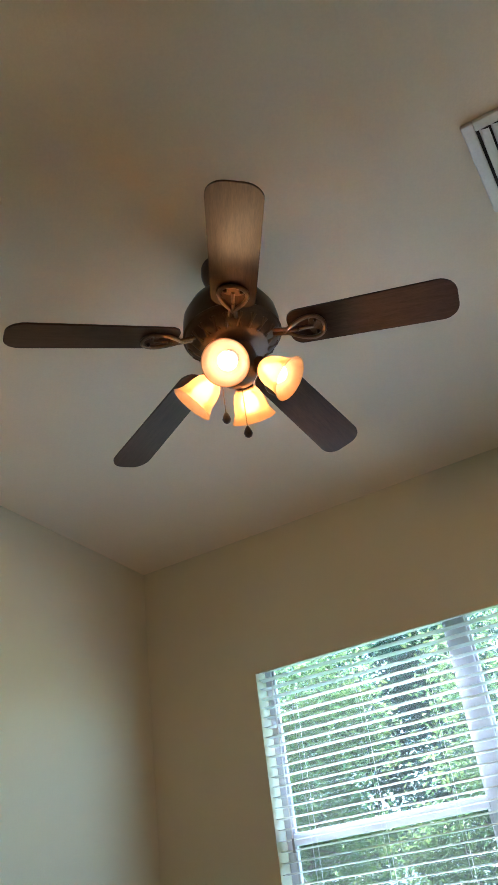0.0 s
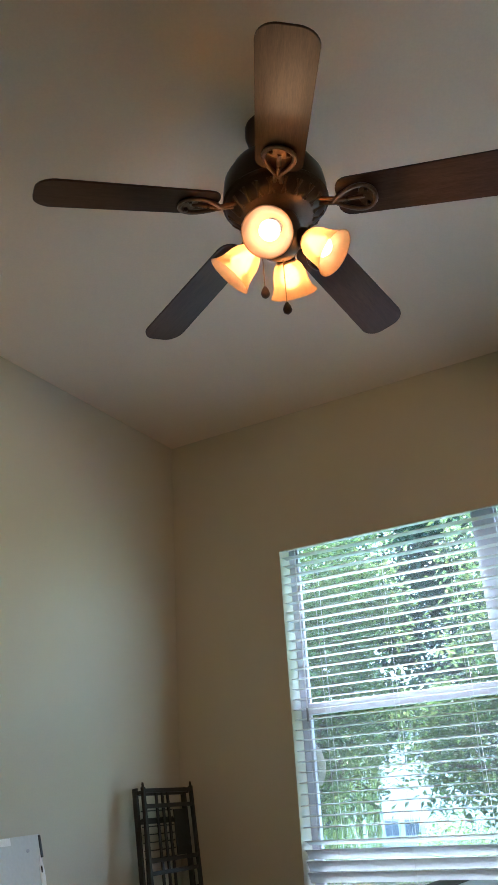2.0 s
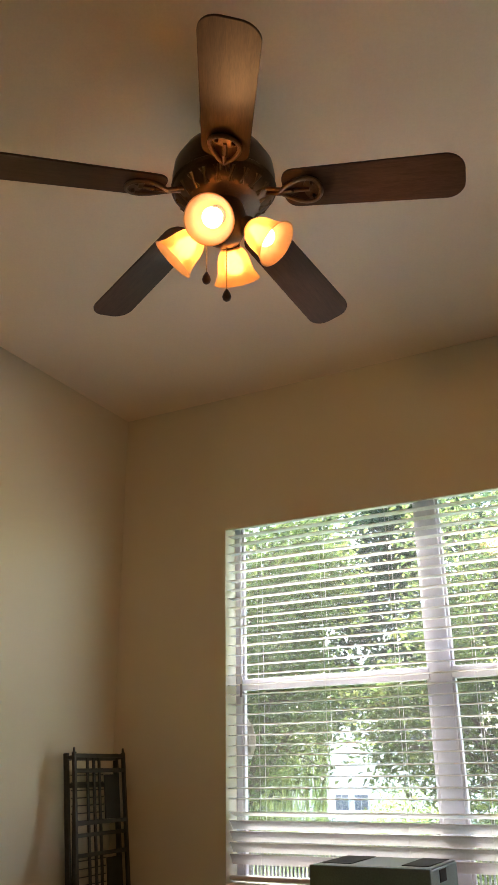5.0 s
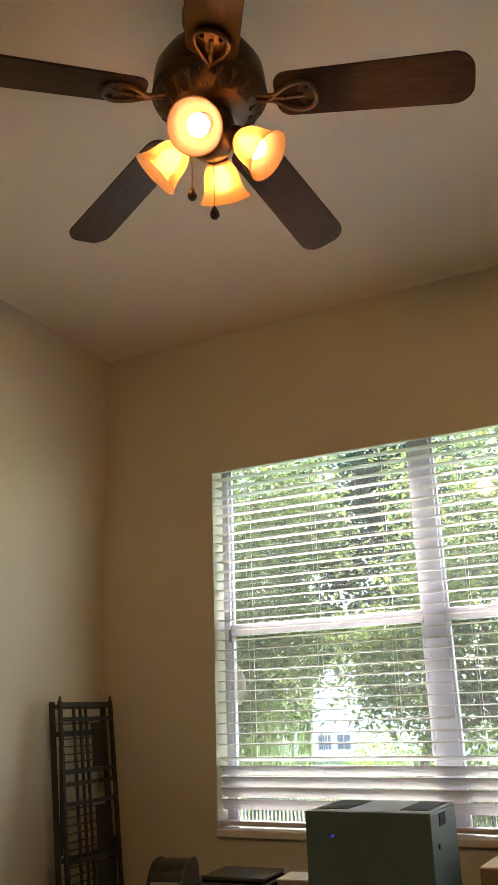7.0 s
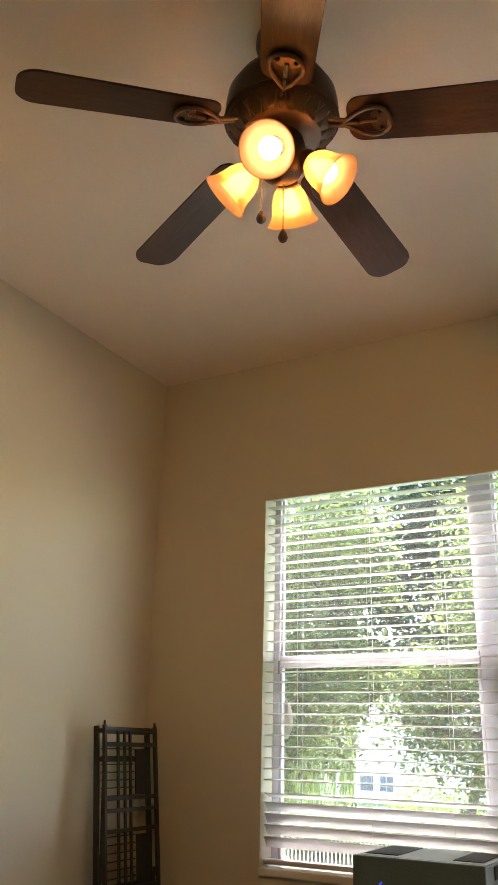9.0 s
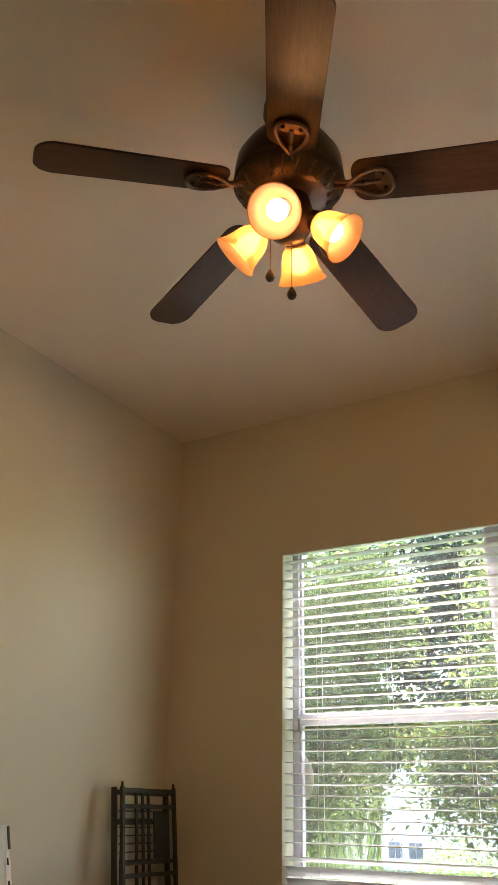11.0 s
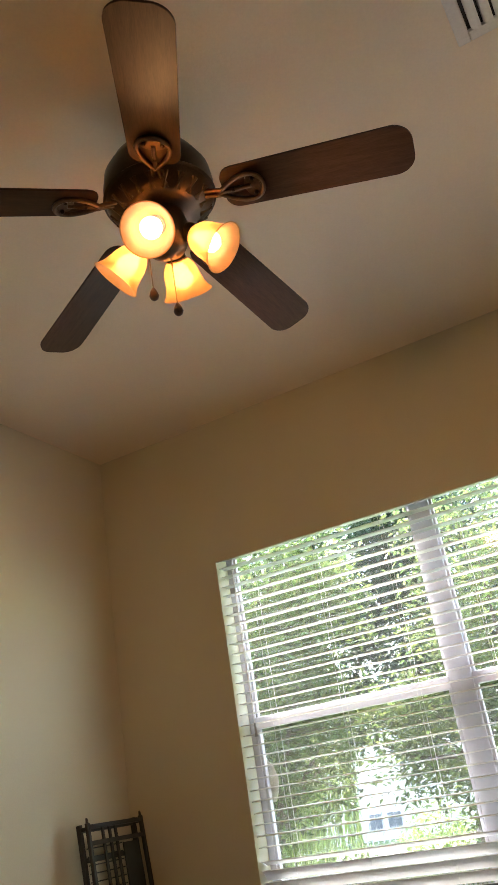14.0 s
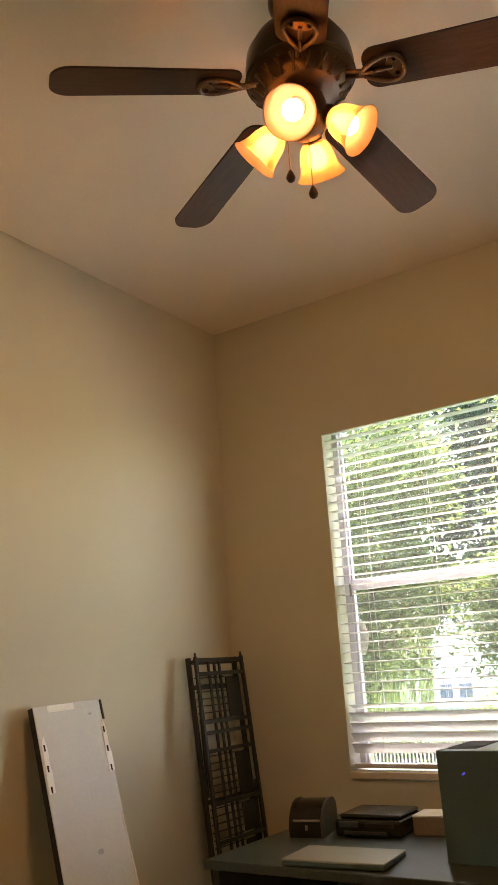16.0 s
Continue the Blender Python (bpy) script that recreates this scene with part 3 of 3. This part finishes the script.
def leaning_panel():
    """A white steel shelf board that leans on the wall, its folded rim towards the wall."""
    width, tall = 0.338, 1.33
    lean = math.atan2(0.33, 1.29)
    base = Matrix.Translation((0.388, -1.100, 0.0)) @ Matrix.Rotation(-lean, 4, "Y") @ Matrix.Rotation(radians(1.6), 4, "X")
    panel = thing("shelf_board", base, "white enamelled steel shelf board with slotted rims leaning on the wall", "shelf board")
    part("face", box(B(), (0.004, width, tall), (0, 0, tall / 2), bevel=0.0015, seg=1), PANEL, panel)
    for y in (-width / 2 + 0.002, width / 2 - 0.002):
        # left rim is black: the shadow beside the board, put into its colour
        rim = part("rim", box(B(), (0.024, 0.003, tall - 0.004), (-0.014, y, tall / 2)), BLACK if y < 0 else PANEL, panel)
    part("rim", box(B(), (0.024, width - 0.006, 0.003), (-0.014, 0, tall - 0.002)), PANEL, panel)
    part("tape", box(B(), (0.0012, 0.13, 0.024), (0.0028, -0.04, tall - 0.014)), TEAR, panel, "strip of pale tape")
    part("corner_cap", box(B(), (0.020, 0.012, 0.075), (-0.005, width / 2 - 0.003, tall - 0.040), bevel=0.003), BLACK, panel, "dark corner cap")
    for y, z in ((-width / 2 + 0.018, tall - 0.20), (width / 2 - 0.016, tall - 0.17)):
        bm = B()
        slab(bm, [(-0.014, -0.10), (0.015, -0.096), (0.017, -0.03), (0.012, 0.0), (0.014, 0.05), (0.004, 0.10), (-0.009, 0.07), (-0.010, 0.0)], 0.0016)
        strip = part("slotted_strip", bm, TEAR, panel, "torn white slotted strip", pose_at=Matrix.Translation((0.0036, y, z)) @ Matrix(((0, 0, 1, 0), (1, 0, 0, 0), (0, 1, 0, 0), (0, 0, 0, 1))))
        for dz in (-0.085, -0.015, 0.055):
            part("slot", box(B(), (0.0065, 0.022, 0.0012), (0.0, dz, 0.0016)), HOLE, strip, "flat dark box for a shaded slot")
    part("fold", box(B(), (0.003, 0.006, 0.26), (0.003, width / 2 - 0.006, tall - 0.55), Matrix.Rotation(radians(2), 4, "X")), TEAR, panel, "bent white edge")
    part("dent", slab(B(), [(0.010 * math.cos(i), 0.016 * math.sin(i)) for i in (0, 0.8, 1.7, 2.6, 3.4, 4.3, 5.4)], 0.0008,
                      Matrix.Translation((0.0028, 0.02, tall - 0.52)) @ Matrix.Rotation(radians(90), 4, "Y")), SILVER, panel, "small grey scuff")
    part("dent", slab(B(), [(0.006 * math.cos(i), 0.009 * math.sin(i)) for i in (0, 0.8, 1.7, 2.6, 3.4, 4.3, 5.4)], 0.0008,
                      Matrix.Translation((0.0028, 0.10, tall - 0.05)) @ Matrix.Rotation(radians(90), 4, "Y")), SILVER, panel, "small grey scuff")


leaning_panel()

# ---------------------------------------------------------------- desk and the things on it
DZ = 0.75


def desk():
    x0, x1, y0, y1 = 0.52, 3.08, -0.95, -0.04
    d = thing("desk", ((x0 + x1) / 2, (y0 + y1) / 2, 0), "long black laminate desk under the window", "desk")
    wx, wy = x1 - x0, y1 - y0
    part("desktop", box(B(), (wx, wy, 0.03), (0, 0, DZ - 0.015), bevel=0.004), DESK, d)
    for sx in (-1, 1):
        part("side_panel", box(B(), (0.025, wy - 0.06, DZ - 0.03), (sx * (wx / 2 - 0.03), 0, (DZ - 0.03) / 2), bevel=0.002), DESK, d)
    part("back_panel", box(B(), (wx - 0.085, 0.018, 0.35), (0, wy / 2 - 0.06, DZ - 0.205), bevel=0.002), DESK, d)


desk()


def computer_case():
    w, h, dp = 0.385, 0.334, 0.31
    c = thing("computer_case", (1.515, -0.595, DZ), "boxy charcoal desktop computer with small blue light, on the desk", "computer")
    part("front_panel", box(B(), (w, 0.02, h - 0.004), (0, -dp / 2 + 0.01, h / 2 - 0.002), bevel=0.003), CASE, c)
    part("body", box(B(), (w - 0.004, dp - 0.02, h - 0.010), (0, 0.01, h / 2 - 0.005), bevel=0.004), CASE, c)
    part("top_cover", box(B(), (w - 0.010, dp - 0.03, 0.006), (0, 0.008, h - 0.007), bevel=0.002), CASE_TOP, c, "paler grey top cover")
    # recesses and notch are not cut; their shade is a dark box
    part("top_recess", box(B(), (0.10, 0.23, 0.003), (-0.125, 0.02, h - 0.0035)), HOLE, c, "flat dark box for the shade in a top recess")
    part("top_recess", box(B(), (0.085, 0.23, 0.003), (0.130, 0.02, h - 0.0035)), HOLE, c, "flat dark box for the shade in a top recess")
    part("side_notch", box(B(), (0.003, 0.07, 0.035), (w / 2 - 0.001, -0.02, h - 0.032), bevel=0.001, seg=1), HOLE, c, "flat dark box for the shaded latch opening")
    part("screw", tube(B(), (w / 2 - 0.003, -0.08, h - 0.10), (w / 2 + 0.001, -0.08, h - 0.10), 0.007, n=10), HOLE, c)
    part("power_light", box(B(), (0.011, 0.002, 0.005), (-w / 2 + 0.085, -dp / 2, h - 0.072), Matrix.Rotation(radians(-35), 4, "Y")), BLUE, c, "small blue power light")


computer_case()


def label_printer():
    p = thing("label_printer", Matrix.Translation((0.660, -0.43, DZ)) @ Matrix.Rotation(radians(14), 4, "Z"), "small rounded black and silver label printer", "printer")
    w, dp = 0.135, 0.20
    side = [(-0.100, 0.0), (-0.102, 0.046), (-0.092, 0.070), (-0.070, 0.094), (-0.040, 0.111), (0.0, 0.119), (0.040, 0.119),
            (0.072, 0.110), (0.092, 0.092), (0.100, 0.068), (0.100, 0.0)]
    m = Matrix(((0, 0, 1, 0), (1, 0, 0, 0), (0, 1, 0, 0), (0, 0, 0, 1)))
    part("body", slab(B(), side, w - 0.024, m), GLOSS_BLACK, p, smooth=True)
    # right cheek alone is grey: the highlight on its edge, given as colour
    for sx in (-1, 1):
        part("side_cheek", slab(B(), [(x * 1.02, z * 1.03) for x, z in side], 0.012, Matrix.Translation((sx * (w / 2 - 0.006), 0, 0)) @ m), CHEEK if sx > 0 else GLOSS_BLACK, p, "side cheek, grey for its edge highlight" if sx > 0 else "", smooth=True)
    part("paper_slot", box(B(), (w - 0.03, 0.010, 0.008), (0, -dp / 2 + 0.001, 0.058), bevel=0.003), SILVER, p, "silver paper slot")
    part("badge", box(B(), (0.010, 0.003, 0.018), (0, -dp / 2 - 0.002, 0.034), bevel=0.001, seg=1), SILVER, p)


label_printer()


def flat_printer():
    p = thing("desktop_printer", Matrix.Translation((0.895, -0.34, DZ)) @ Matrix.Rotation(radians(4), 4, "Z"), "low black desktop printer under the window", "printer")
    part("body", box(B(), (0.26, 0.24, 0.058), (0, 0, 0.029), bevel=0.012, seg=3), GLOSS_BLACK, p)
    part("lid", box(B(), (0.24, 0.215, 0.016), (0, 0.008, 0.066), bevel=0.009, seg=3), GLOSS_BLACK, p)
    tray = part("front_tray", box(B(), (0.18, 0.03, 0.016), (0, -0.130, 0.014), bevel=0.004), GLOSS_BLACK, p)
    part("tray_lip", box(B(), (0.16, 0.004, 0.010), (0, -0.146, 0.020), bevel=0.001, seg=1), CHEEK, tray, "dark grey tray lip")
    part("control_panel", box(B(), (0.075, 0.003, 0.022), (-0.075, -0.1205, 0.042), bevel=0.001, seg=1), CHEEK, p, "dark grey control panel")
    part("paper_slot", box(B(), (0.11, 0.003, 0.014), (0.045, -0.1205, 0.040)), HOLE, p, "flat dark box for the shaded paper slot")


flat_printer()


def laptop():
    p = thing("laptop", Matrix.Translation((1.0, -0.826, DZ)) @ Matrix.Rotation(radians(5), 4, "Z"), "closed thin laptop with pale grey lid on the desk", "laptop")
    base = part("base", box(B(), (0.350, 0.210, 0.014), (0, 0, 0.009), bevel=0.004), CASE, p)
    for x in (-0.15, 0.15):
        for y in (-0.085, 0.085):
            part("rubber_foot", box(B(), (0.02, 0.012, 0.004), (x, y, 0.002)), HOLE, base)
    part("lid", box(B(), (0.350, 0.210, 0.007), (0, 0, 0.0198), bevel=0.003), LID, p, "pale grey lid")
    part("hinge", tube(B(), (-0.12, 0.104, 0.016), (0.12, 0.104, 0.016), 0.005, n=10), CASE, p)


laptop()


def carton(at, size, turn, label, top=CARD, tape=True):
    c = thing("carton", Matrix.Translation(at) @ Matrix.Rotation(radians(turn), 4, "Z"), label, "box")
    sx, sy, sz = size
    part("body", box(B(), (sx, sy, sz - 0.004), (0, 0, (sz - 0.004) / 2), bevel=0.004), CARD, c)
    part("flap", box(B(), (sx * 0.985, sy * 0.49, 0.004), (0, -sy * 0.25, sz - 0.002)), top, c)
    part("flap", box(B(), (sx * 0.985, sy * 0.49, 0.004), (0, sy * 0.25, sz - 0.002)), top, c)
    if tape:
        part("tape", box(B(), (0.045, 0.0015, sz * 0.5), (sx * 0.1, -sy / 2 - 0.001, sz * 0.7)), PAPER, c, "pale packing tape")


carton((1.105, -0.31, DZ), (0.12, 0.14, 0.068), 4, "small brown carton with pale top beside the computer", PAPER, False)
carton((2.03, -0.42, DZ), (0.46, 0.34, 0.17), -3, "brown cardboard box with papers on top, on the desk", PAPER)
carton((1.955, -0.782, DZ), (0.58, 0.19, 0.135), 13, "flat shallow brown cardboard box with papers over it", PAPER)


def bin_round():
    b = thing("bin", (2.135, -0.46, DZ + 0.170), "round dark grey open bin with pale rim on a cardboard box", "bin")
    part("wall", lathe(B(), [(0, 0), (0.090, 0), (0.094, 0.004), (0.116, 0.118), (0.113, 0.118), (0.090, 0.006), (0, 0.006)], 48), CHEEK, b, smooth=True)
    part("rim", lathe(B(), [(0.1165, 0.116), (0.122, 0.118), (0.123, 0.124), (0.119, 0.127), (0.113, 0.124), (0.1135, 0.1185), (0.1165, 0.116)], 48), SILVER, b, "pale rolled rim", smooth=True)


bin_round()

# ---------------------------------------------------------------- garden
GZ = -0.38
bm = B()
bmesh.ops.create_grid(bm, x_segments=60, y_segments=60, size=300, matrix=Matrix.Translation((0, 301, GZ)))
for v in bm.verts:
    v.co.z += 0.06 * noise.noise(v.co * 0.05)
structure("ground", bm, GRASS, "sunlit green lawn", "lawn")
structure("path", box(B(), (40, 3.2, 0.04), (-8, 21.0, GZ + 0.045), bevel=0.01), PATHWAY, "pale sunlit concrete drive", "path")


def leaf_mesh(rng, n, place, size, droop=0.0):
    """Many folded leaves, each two slim halves that meet along the midrib. place(rng) gives a point."""
    verts, faces = [], []
    for _ in range(n):
        c = place(rng)
        s = size * rng.uniform(0.65, 1.35)
        m = Euler((rng.uniform(-0.9, 0.9), rng.uniform(-0.9, 0.9) + droop, rng.uniform(0, 6.283))).to_matrix()
        k = len(verts)
        for p in ((0, 0, 0), (0.45 * s, 0.24 * s, 0.07 * s), (s, 0, -0.06 * s), (0.45 * s, -0.24 * s, 0.07 * s)):
            verts.append(c + m @ Vector(p))
        faces += [(k, k + 1, k + 2), (k, k + 2, k + 3)]
    me = bpy.data.meshes.new("crown")
    me.from_pydata(verts, [], faces)
    return me


def tree(at, trunk_h, clumps, n, size, leaf, seed, label, lean=(0, 0)):
    """A tapered trunk with limbs to each clump of leaves. clumps: (x, y, z, radius) from the foot."""
    rng = random.Random(seed)
    tr = thing("tree", at, label, "tree", group="garden trees")
    fork = Vector((lean[0], lean[1], trunk_h))
    bm = B()
    rope(bm, [Vector((0, 0, -0.1)), fork * 0.5 + Vector((0.04, 0.02, 0))], 0.085, 10)
    tube(bm, fork * 0.5 + Vector((0.04, 0.02, -0.05)), fork, 0.085, 0.06, 10)
    part("trunk", bm, BARK, tr, smooth=True)
    for x, y, z, r in clumps:
        e = Vector((x, y, z))
        mid = fork.lerp(e, 0.5) + Vector((rng.uniform(-0.15, 0.15), rng.uniform(-0.15, 0.15), 0.12))
        bm = B()
        tube(bm, fork - Vector((0, 0, 0.05)), mid, 0.045, 0.028, 8)
        tube(bm, mid, e, 0.028, 0.010, 8)
        for _ in range(5):
            d = Vector((rng.uniform(-1, 1), rng.uniform(-1, 1), rng.uniform(-0.6, 0.8))) * r * 0.8
            tube(bm, mid.lerp(e, rng.uniform(0.3, 1)), e + d, 0.012, 0.004, 5)
        part("limb", bm, BARK, tr)
    total = sum(c[3] ** 2 for c in clumps)
    twigs = []
    for x, y, z, r in clumps:
        for _ in range(max(3, int(90 * r * r / total * len(clumps)))):
            d = Vector((rng.gauss(0, 1), rng.gauss(0, 1), rng.gauss(0, 0.8)))
            d = d.normalized() * r * rng.uniform(0.35, 1.0) ** 0.6
            twigs.append(Vector((x, y, z)) + d)

    def place(g):
        t = g.choice(twigs)
        return t + Vector((g.gauss(0, 0.13), g.gauss(0, 0.13), g.gauss(0, 0.10)))
    me = leaf_mesh(rng, n, place, size)
    me.materials.append(leaf)
    crown = new("crown", me)
    crown.parent = tr
    return tr


tree((-2.1, 5.2, GZ), 1.3, [(0, 0, 3.2, 1.2), (-0.9, 0.3, 2.5, 1.0), (0.55, -0.2, 2.7, 0.8), (0.3, 0.2, 4.2, 1.1), (0.8, 0.3, 3.6, 0.7), (-0.2, -0.3, 1.9, 0.8), (0.45, 0.9, 2.45, 0.5), (0.15, 1.1, 2.0, 0.45)],
     25000, 0.085, LEAF, 11, "leafy green garden tree with dense crown")
tree((0.75, 6.6, GZ), 1.5, [(0, 0, 3.0, 1.1), (0.8, 0.2, 2.4, 1.0), (-0.3, 0.1, 4.2, 1.1), (0.9, -0.2, 3.7, 1.1), (1.7, 0.4, 3.1, 1.0), (0.5, -0.4, 1.95, 0.7), (-1.15, 0, 2.0, 0.7), (-1.05, 0.1, 2.8, 0.8), (-0.7, 0.1, 1.5, 0.5), (-1.55, -0.1, 2.55, 0.48), (-1.65, 0.0, 2.0, 0.45)],
     22000, 0.09, LEAF, 23, "leafy green garden tree with dense crown")
tree((2.9, 4.2, GZ), 1.2, [(0, 0, 2.9, 1.0), (-0.7, 0.1, 2.4, 0.8), (0.1, 0.1, 3.9, 1.0), (-0.6, 0.3, 3.4, 0.9), (-0.4, -0.2, 1.7, 0.6)],
     7000, 0.15, LEAF_LIGHT, 37, "broad-leaved yellow-green tree near the window")

# back trees, their leaves coloured dark for depth and shade
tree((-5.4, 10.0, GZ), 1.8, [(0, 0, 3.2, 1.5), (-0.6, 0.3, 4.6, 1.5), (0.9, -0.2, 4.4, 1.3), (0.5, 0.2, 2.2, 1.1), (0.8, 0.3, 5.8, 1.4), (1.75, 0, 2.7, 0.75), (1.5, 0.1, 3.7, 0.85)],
     21000, 0.15, LEAF_SHADED, 41, "tall leafy garden tree behind the others")
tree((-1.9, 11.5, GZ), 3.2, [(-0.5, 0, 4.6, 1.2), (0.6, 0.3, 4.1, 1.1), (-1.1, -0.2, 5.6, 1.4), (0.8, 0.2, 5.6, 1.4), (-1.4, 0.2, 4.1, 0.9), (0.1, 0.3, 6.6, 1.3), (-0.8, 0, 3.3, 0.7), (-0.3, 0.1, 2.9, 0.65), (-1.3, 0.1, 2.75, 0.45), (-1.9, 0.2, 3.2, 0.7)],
     25000, 0.15, LEAF_SHADED, 43, "tall leafy garden tree with high crown", (0.9, 0))
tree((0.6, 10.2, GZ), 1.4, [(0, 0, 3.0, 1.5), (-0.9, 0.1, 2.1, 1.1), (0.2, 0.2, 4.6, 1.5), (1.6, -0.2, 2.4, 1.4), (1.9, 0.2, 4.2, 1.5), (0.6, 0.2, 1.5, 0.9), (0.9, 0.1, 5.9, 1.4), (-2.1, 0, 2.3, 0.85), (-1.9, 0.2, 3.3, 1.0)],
     20000, 0.15, LEAF_SHADED, 47, "dense leafy garden tree with shade in its leaf colour")

def rust_leaves():
    rng = random.Random(9)
    host = bpy.data.objects["tree.002"]
    spots = [Vector((-0.55, 0.0, 2.9)), Vector((-0.2, -0.3, 2.35)), Vector((-0.75, 0.1, 2.1))]
    me = leaf_mesh(rng, 70, lambda g: g.choice(spots) + Vector((g.gauss(0, 0.10), g.gauss(0, 0.1), g.gauss(0, 0.07))), 0.11)
    me.materials.append(LEAF_RUST)
    ob = new("dry_leaves", me)
    ob.parent = host
    tagged(ob, "few rust-coloured dry leaves")


rust_leaves()


def shrub(at, r, h, n, seed, leaf):
    rng = random.Random(seed)
    s = thing("shrub", at, "sunlit yellow-green garden shrub", "shrub", group="garden shrubs")
    bm = B()
    for _ in range(9):
        a = rng.uniform(0, 6.283)
        tube(bm, (0, 0, 0), (r * 0.6 * math.cos(a), r * 0.6 * math.sin(a), h * rng.uniform(0.5, 0.9)), 0.014, 0.005, 6)
    part("stems", bm, BARK, s)

    def place(g):
        a, u = g.uniform(0, 6.283), g.uniform(0, 1) ** 0.5
        rr = r * u * (1 + 0.25 * math.sin(3 * a + seed))
        return Vector((rr * math.cos(a), rr * math.sin(a), 0.08 + h * (1 - 0.7 * u * u) * g.uniform(0.15, 1.0)))
    me = leaf_mesh(rng, n, place, 0.085)
    me.materials.append(leaf)
    crown = new("foliage", me)
    crown.parent = s


shrub((0.2, 8.4, GZ), 1.1, 1.5, 3600, 5, LEAF_LIGHT)
shrub((1.9, 5.6, GZ), 1.35, 1.75, 6500, 6, LEAF_LIGHT)
shrub((-2.75, 13.0, GZ), 1.0, 1.35, 3000, 8, LEAF_LIGHT)
shrub((-5.2, 12.5, GZ), 1.3, 1.2, 2600, 7, LEAF)


def weeping_tree(at, seed):
    rng = random.Random(seed)
    w = thing("weeping_tree", at, "pale green weeping tree with long hanging fronds", "tree", group="garden trees")
    bm = B()
    tube(bm, (0, 0, -0.1), (0.1, 0, 1.6), 0.13, 0.10, 10)
    tube(bm, (0.1, 0, 1.55), (0.05, 0, 3.0), 0.10, 0.05, 10)
    part("trunk", bm, BARK, w, smooth=True)
    verts, faces = [], []
    for _ in range(520):
        a, r = rng.uniform(0, 6.283), rng.uniform(0.15, 1.5)
        top, low = 3.1 - 0.5 * r * r * 0.5 + rng.uniform(-0.2, 0.2), rng.uniform(0.15, 1.4)
        x, y = r * math.cos(a), r * math.sin(a)
        steps = 9
        for i in range(steps):
            z = top + (low - top) * i / steps
            for s in (-1, 1):
                k = len(verts)
                d = Vector((rng.uniform(-1, 1), rng.uniform(-1, 1), 0)).normalized()
                p = Vector((x + 0.04 * math.sin(3 * z + a), y, z))
                verts += [p, p + d * 0.03 + Vector((0, 0, -0.12)), p + d * 0.05 + Vector((0, 0, -0.30)), p + d * 0.005 + Vector((0, 0, -0.14))]
                faces += [(k, k + 1, k + 2), (k, k + 2, k + 3)]
    me = bpy.data.meshes.new("fronds")
    me.from_pydata(verts, [], faces)
    me.materials.append(FROND)
    fr = new("fronds", me)
    fr.parent = w


weeping_tree((-4.45, 9.6, GZ), 3)


def house():
    """A white stucco house across the lawn, its gable towards the room."""
    hx, hy = -8.33, 26.0
    h = thing("house", (hx, hy, GZ), "white stucco house across the lawn", "house")
    wd, dp, eave, ridge = 7.4, 8.0, 2.7, 4.5
    pts = [(-wd / 2, 0), (wd / 2, 0), (wd / 2, eave), (0, ridge), (-wd / 2, eave)]
    m = Matrix(((1, 0, 0, 0), (0, 0, 1, dp / 2), (0, 1, 0, 0), (0, 0, 0, 1)))
    part("wall", slab(B(), pts, dp, m), STUCCO, h)
    for s in (-1, 1):
        a = math.atan2(ridge - eave, wd / 2)
        ln = math.hypot(ridge - eave, wd / 2) + 0.4
        part("roof", box(B(), (ln, dp + 0.7, 0.12), (s * (wd / 4 + 0.12), dp / 2, (ridge + eave) / 2 + 0.01), Matrix.Rotation(s * a, 4, "Y")), ROOF, h)
    for x in (-0.83, -0.10):
        win = part("window", box(B(), (0.56, 0.08, 0.58), (x, -0.02, 0.61), bevel=0.01), VINYL, h)
        for dx in (-0.125, 0.125):
            part("pane", box(B(), (0.225, 0.02, 0.48), (x + dx, -0.065, 0.61)), PANE_DARK, win, "dark window pane")
    rail = thing("railing", (hx + 0.1, hy - 1.2, GZ), "pale painted railing before the house", "railing")
    for z in (0.12, 0.36):
        part("rail", box(B(), (2.6, 0.05, 0.05), (0, 0, z)), RAILING, rail)
    for i in range(14):
        part("baluster", box(B(), (0.035, 0.035, 0.36), (-1.3 + i * 0.2, 0, 0.18)), RAILING, rail)


house()
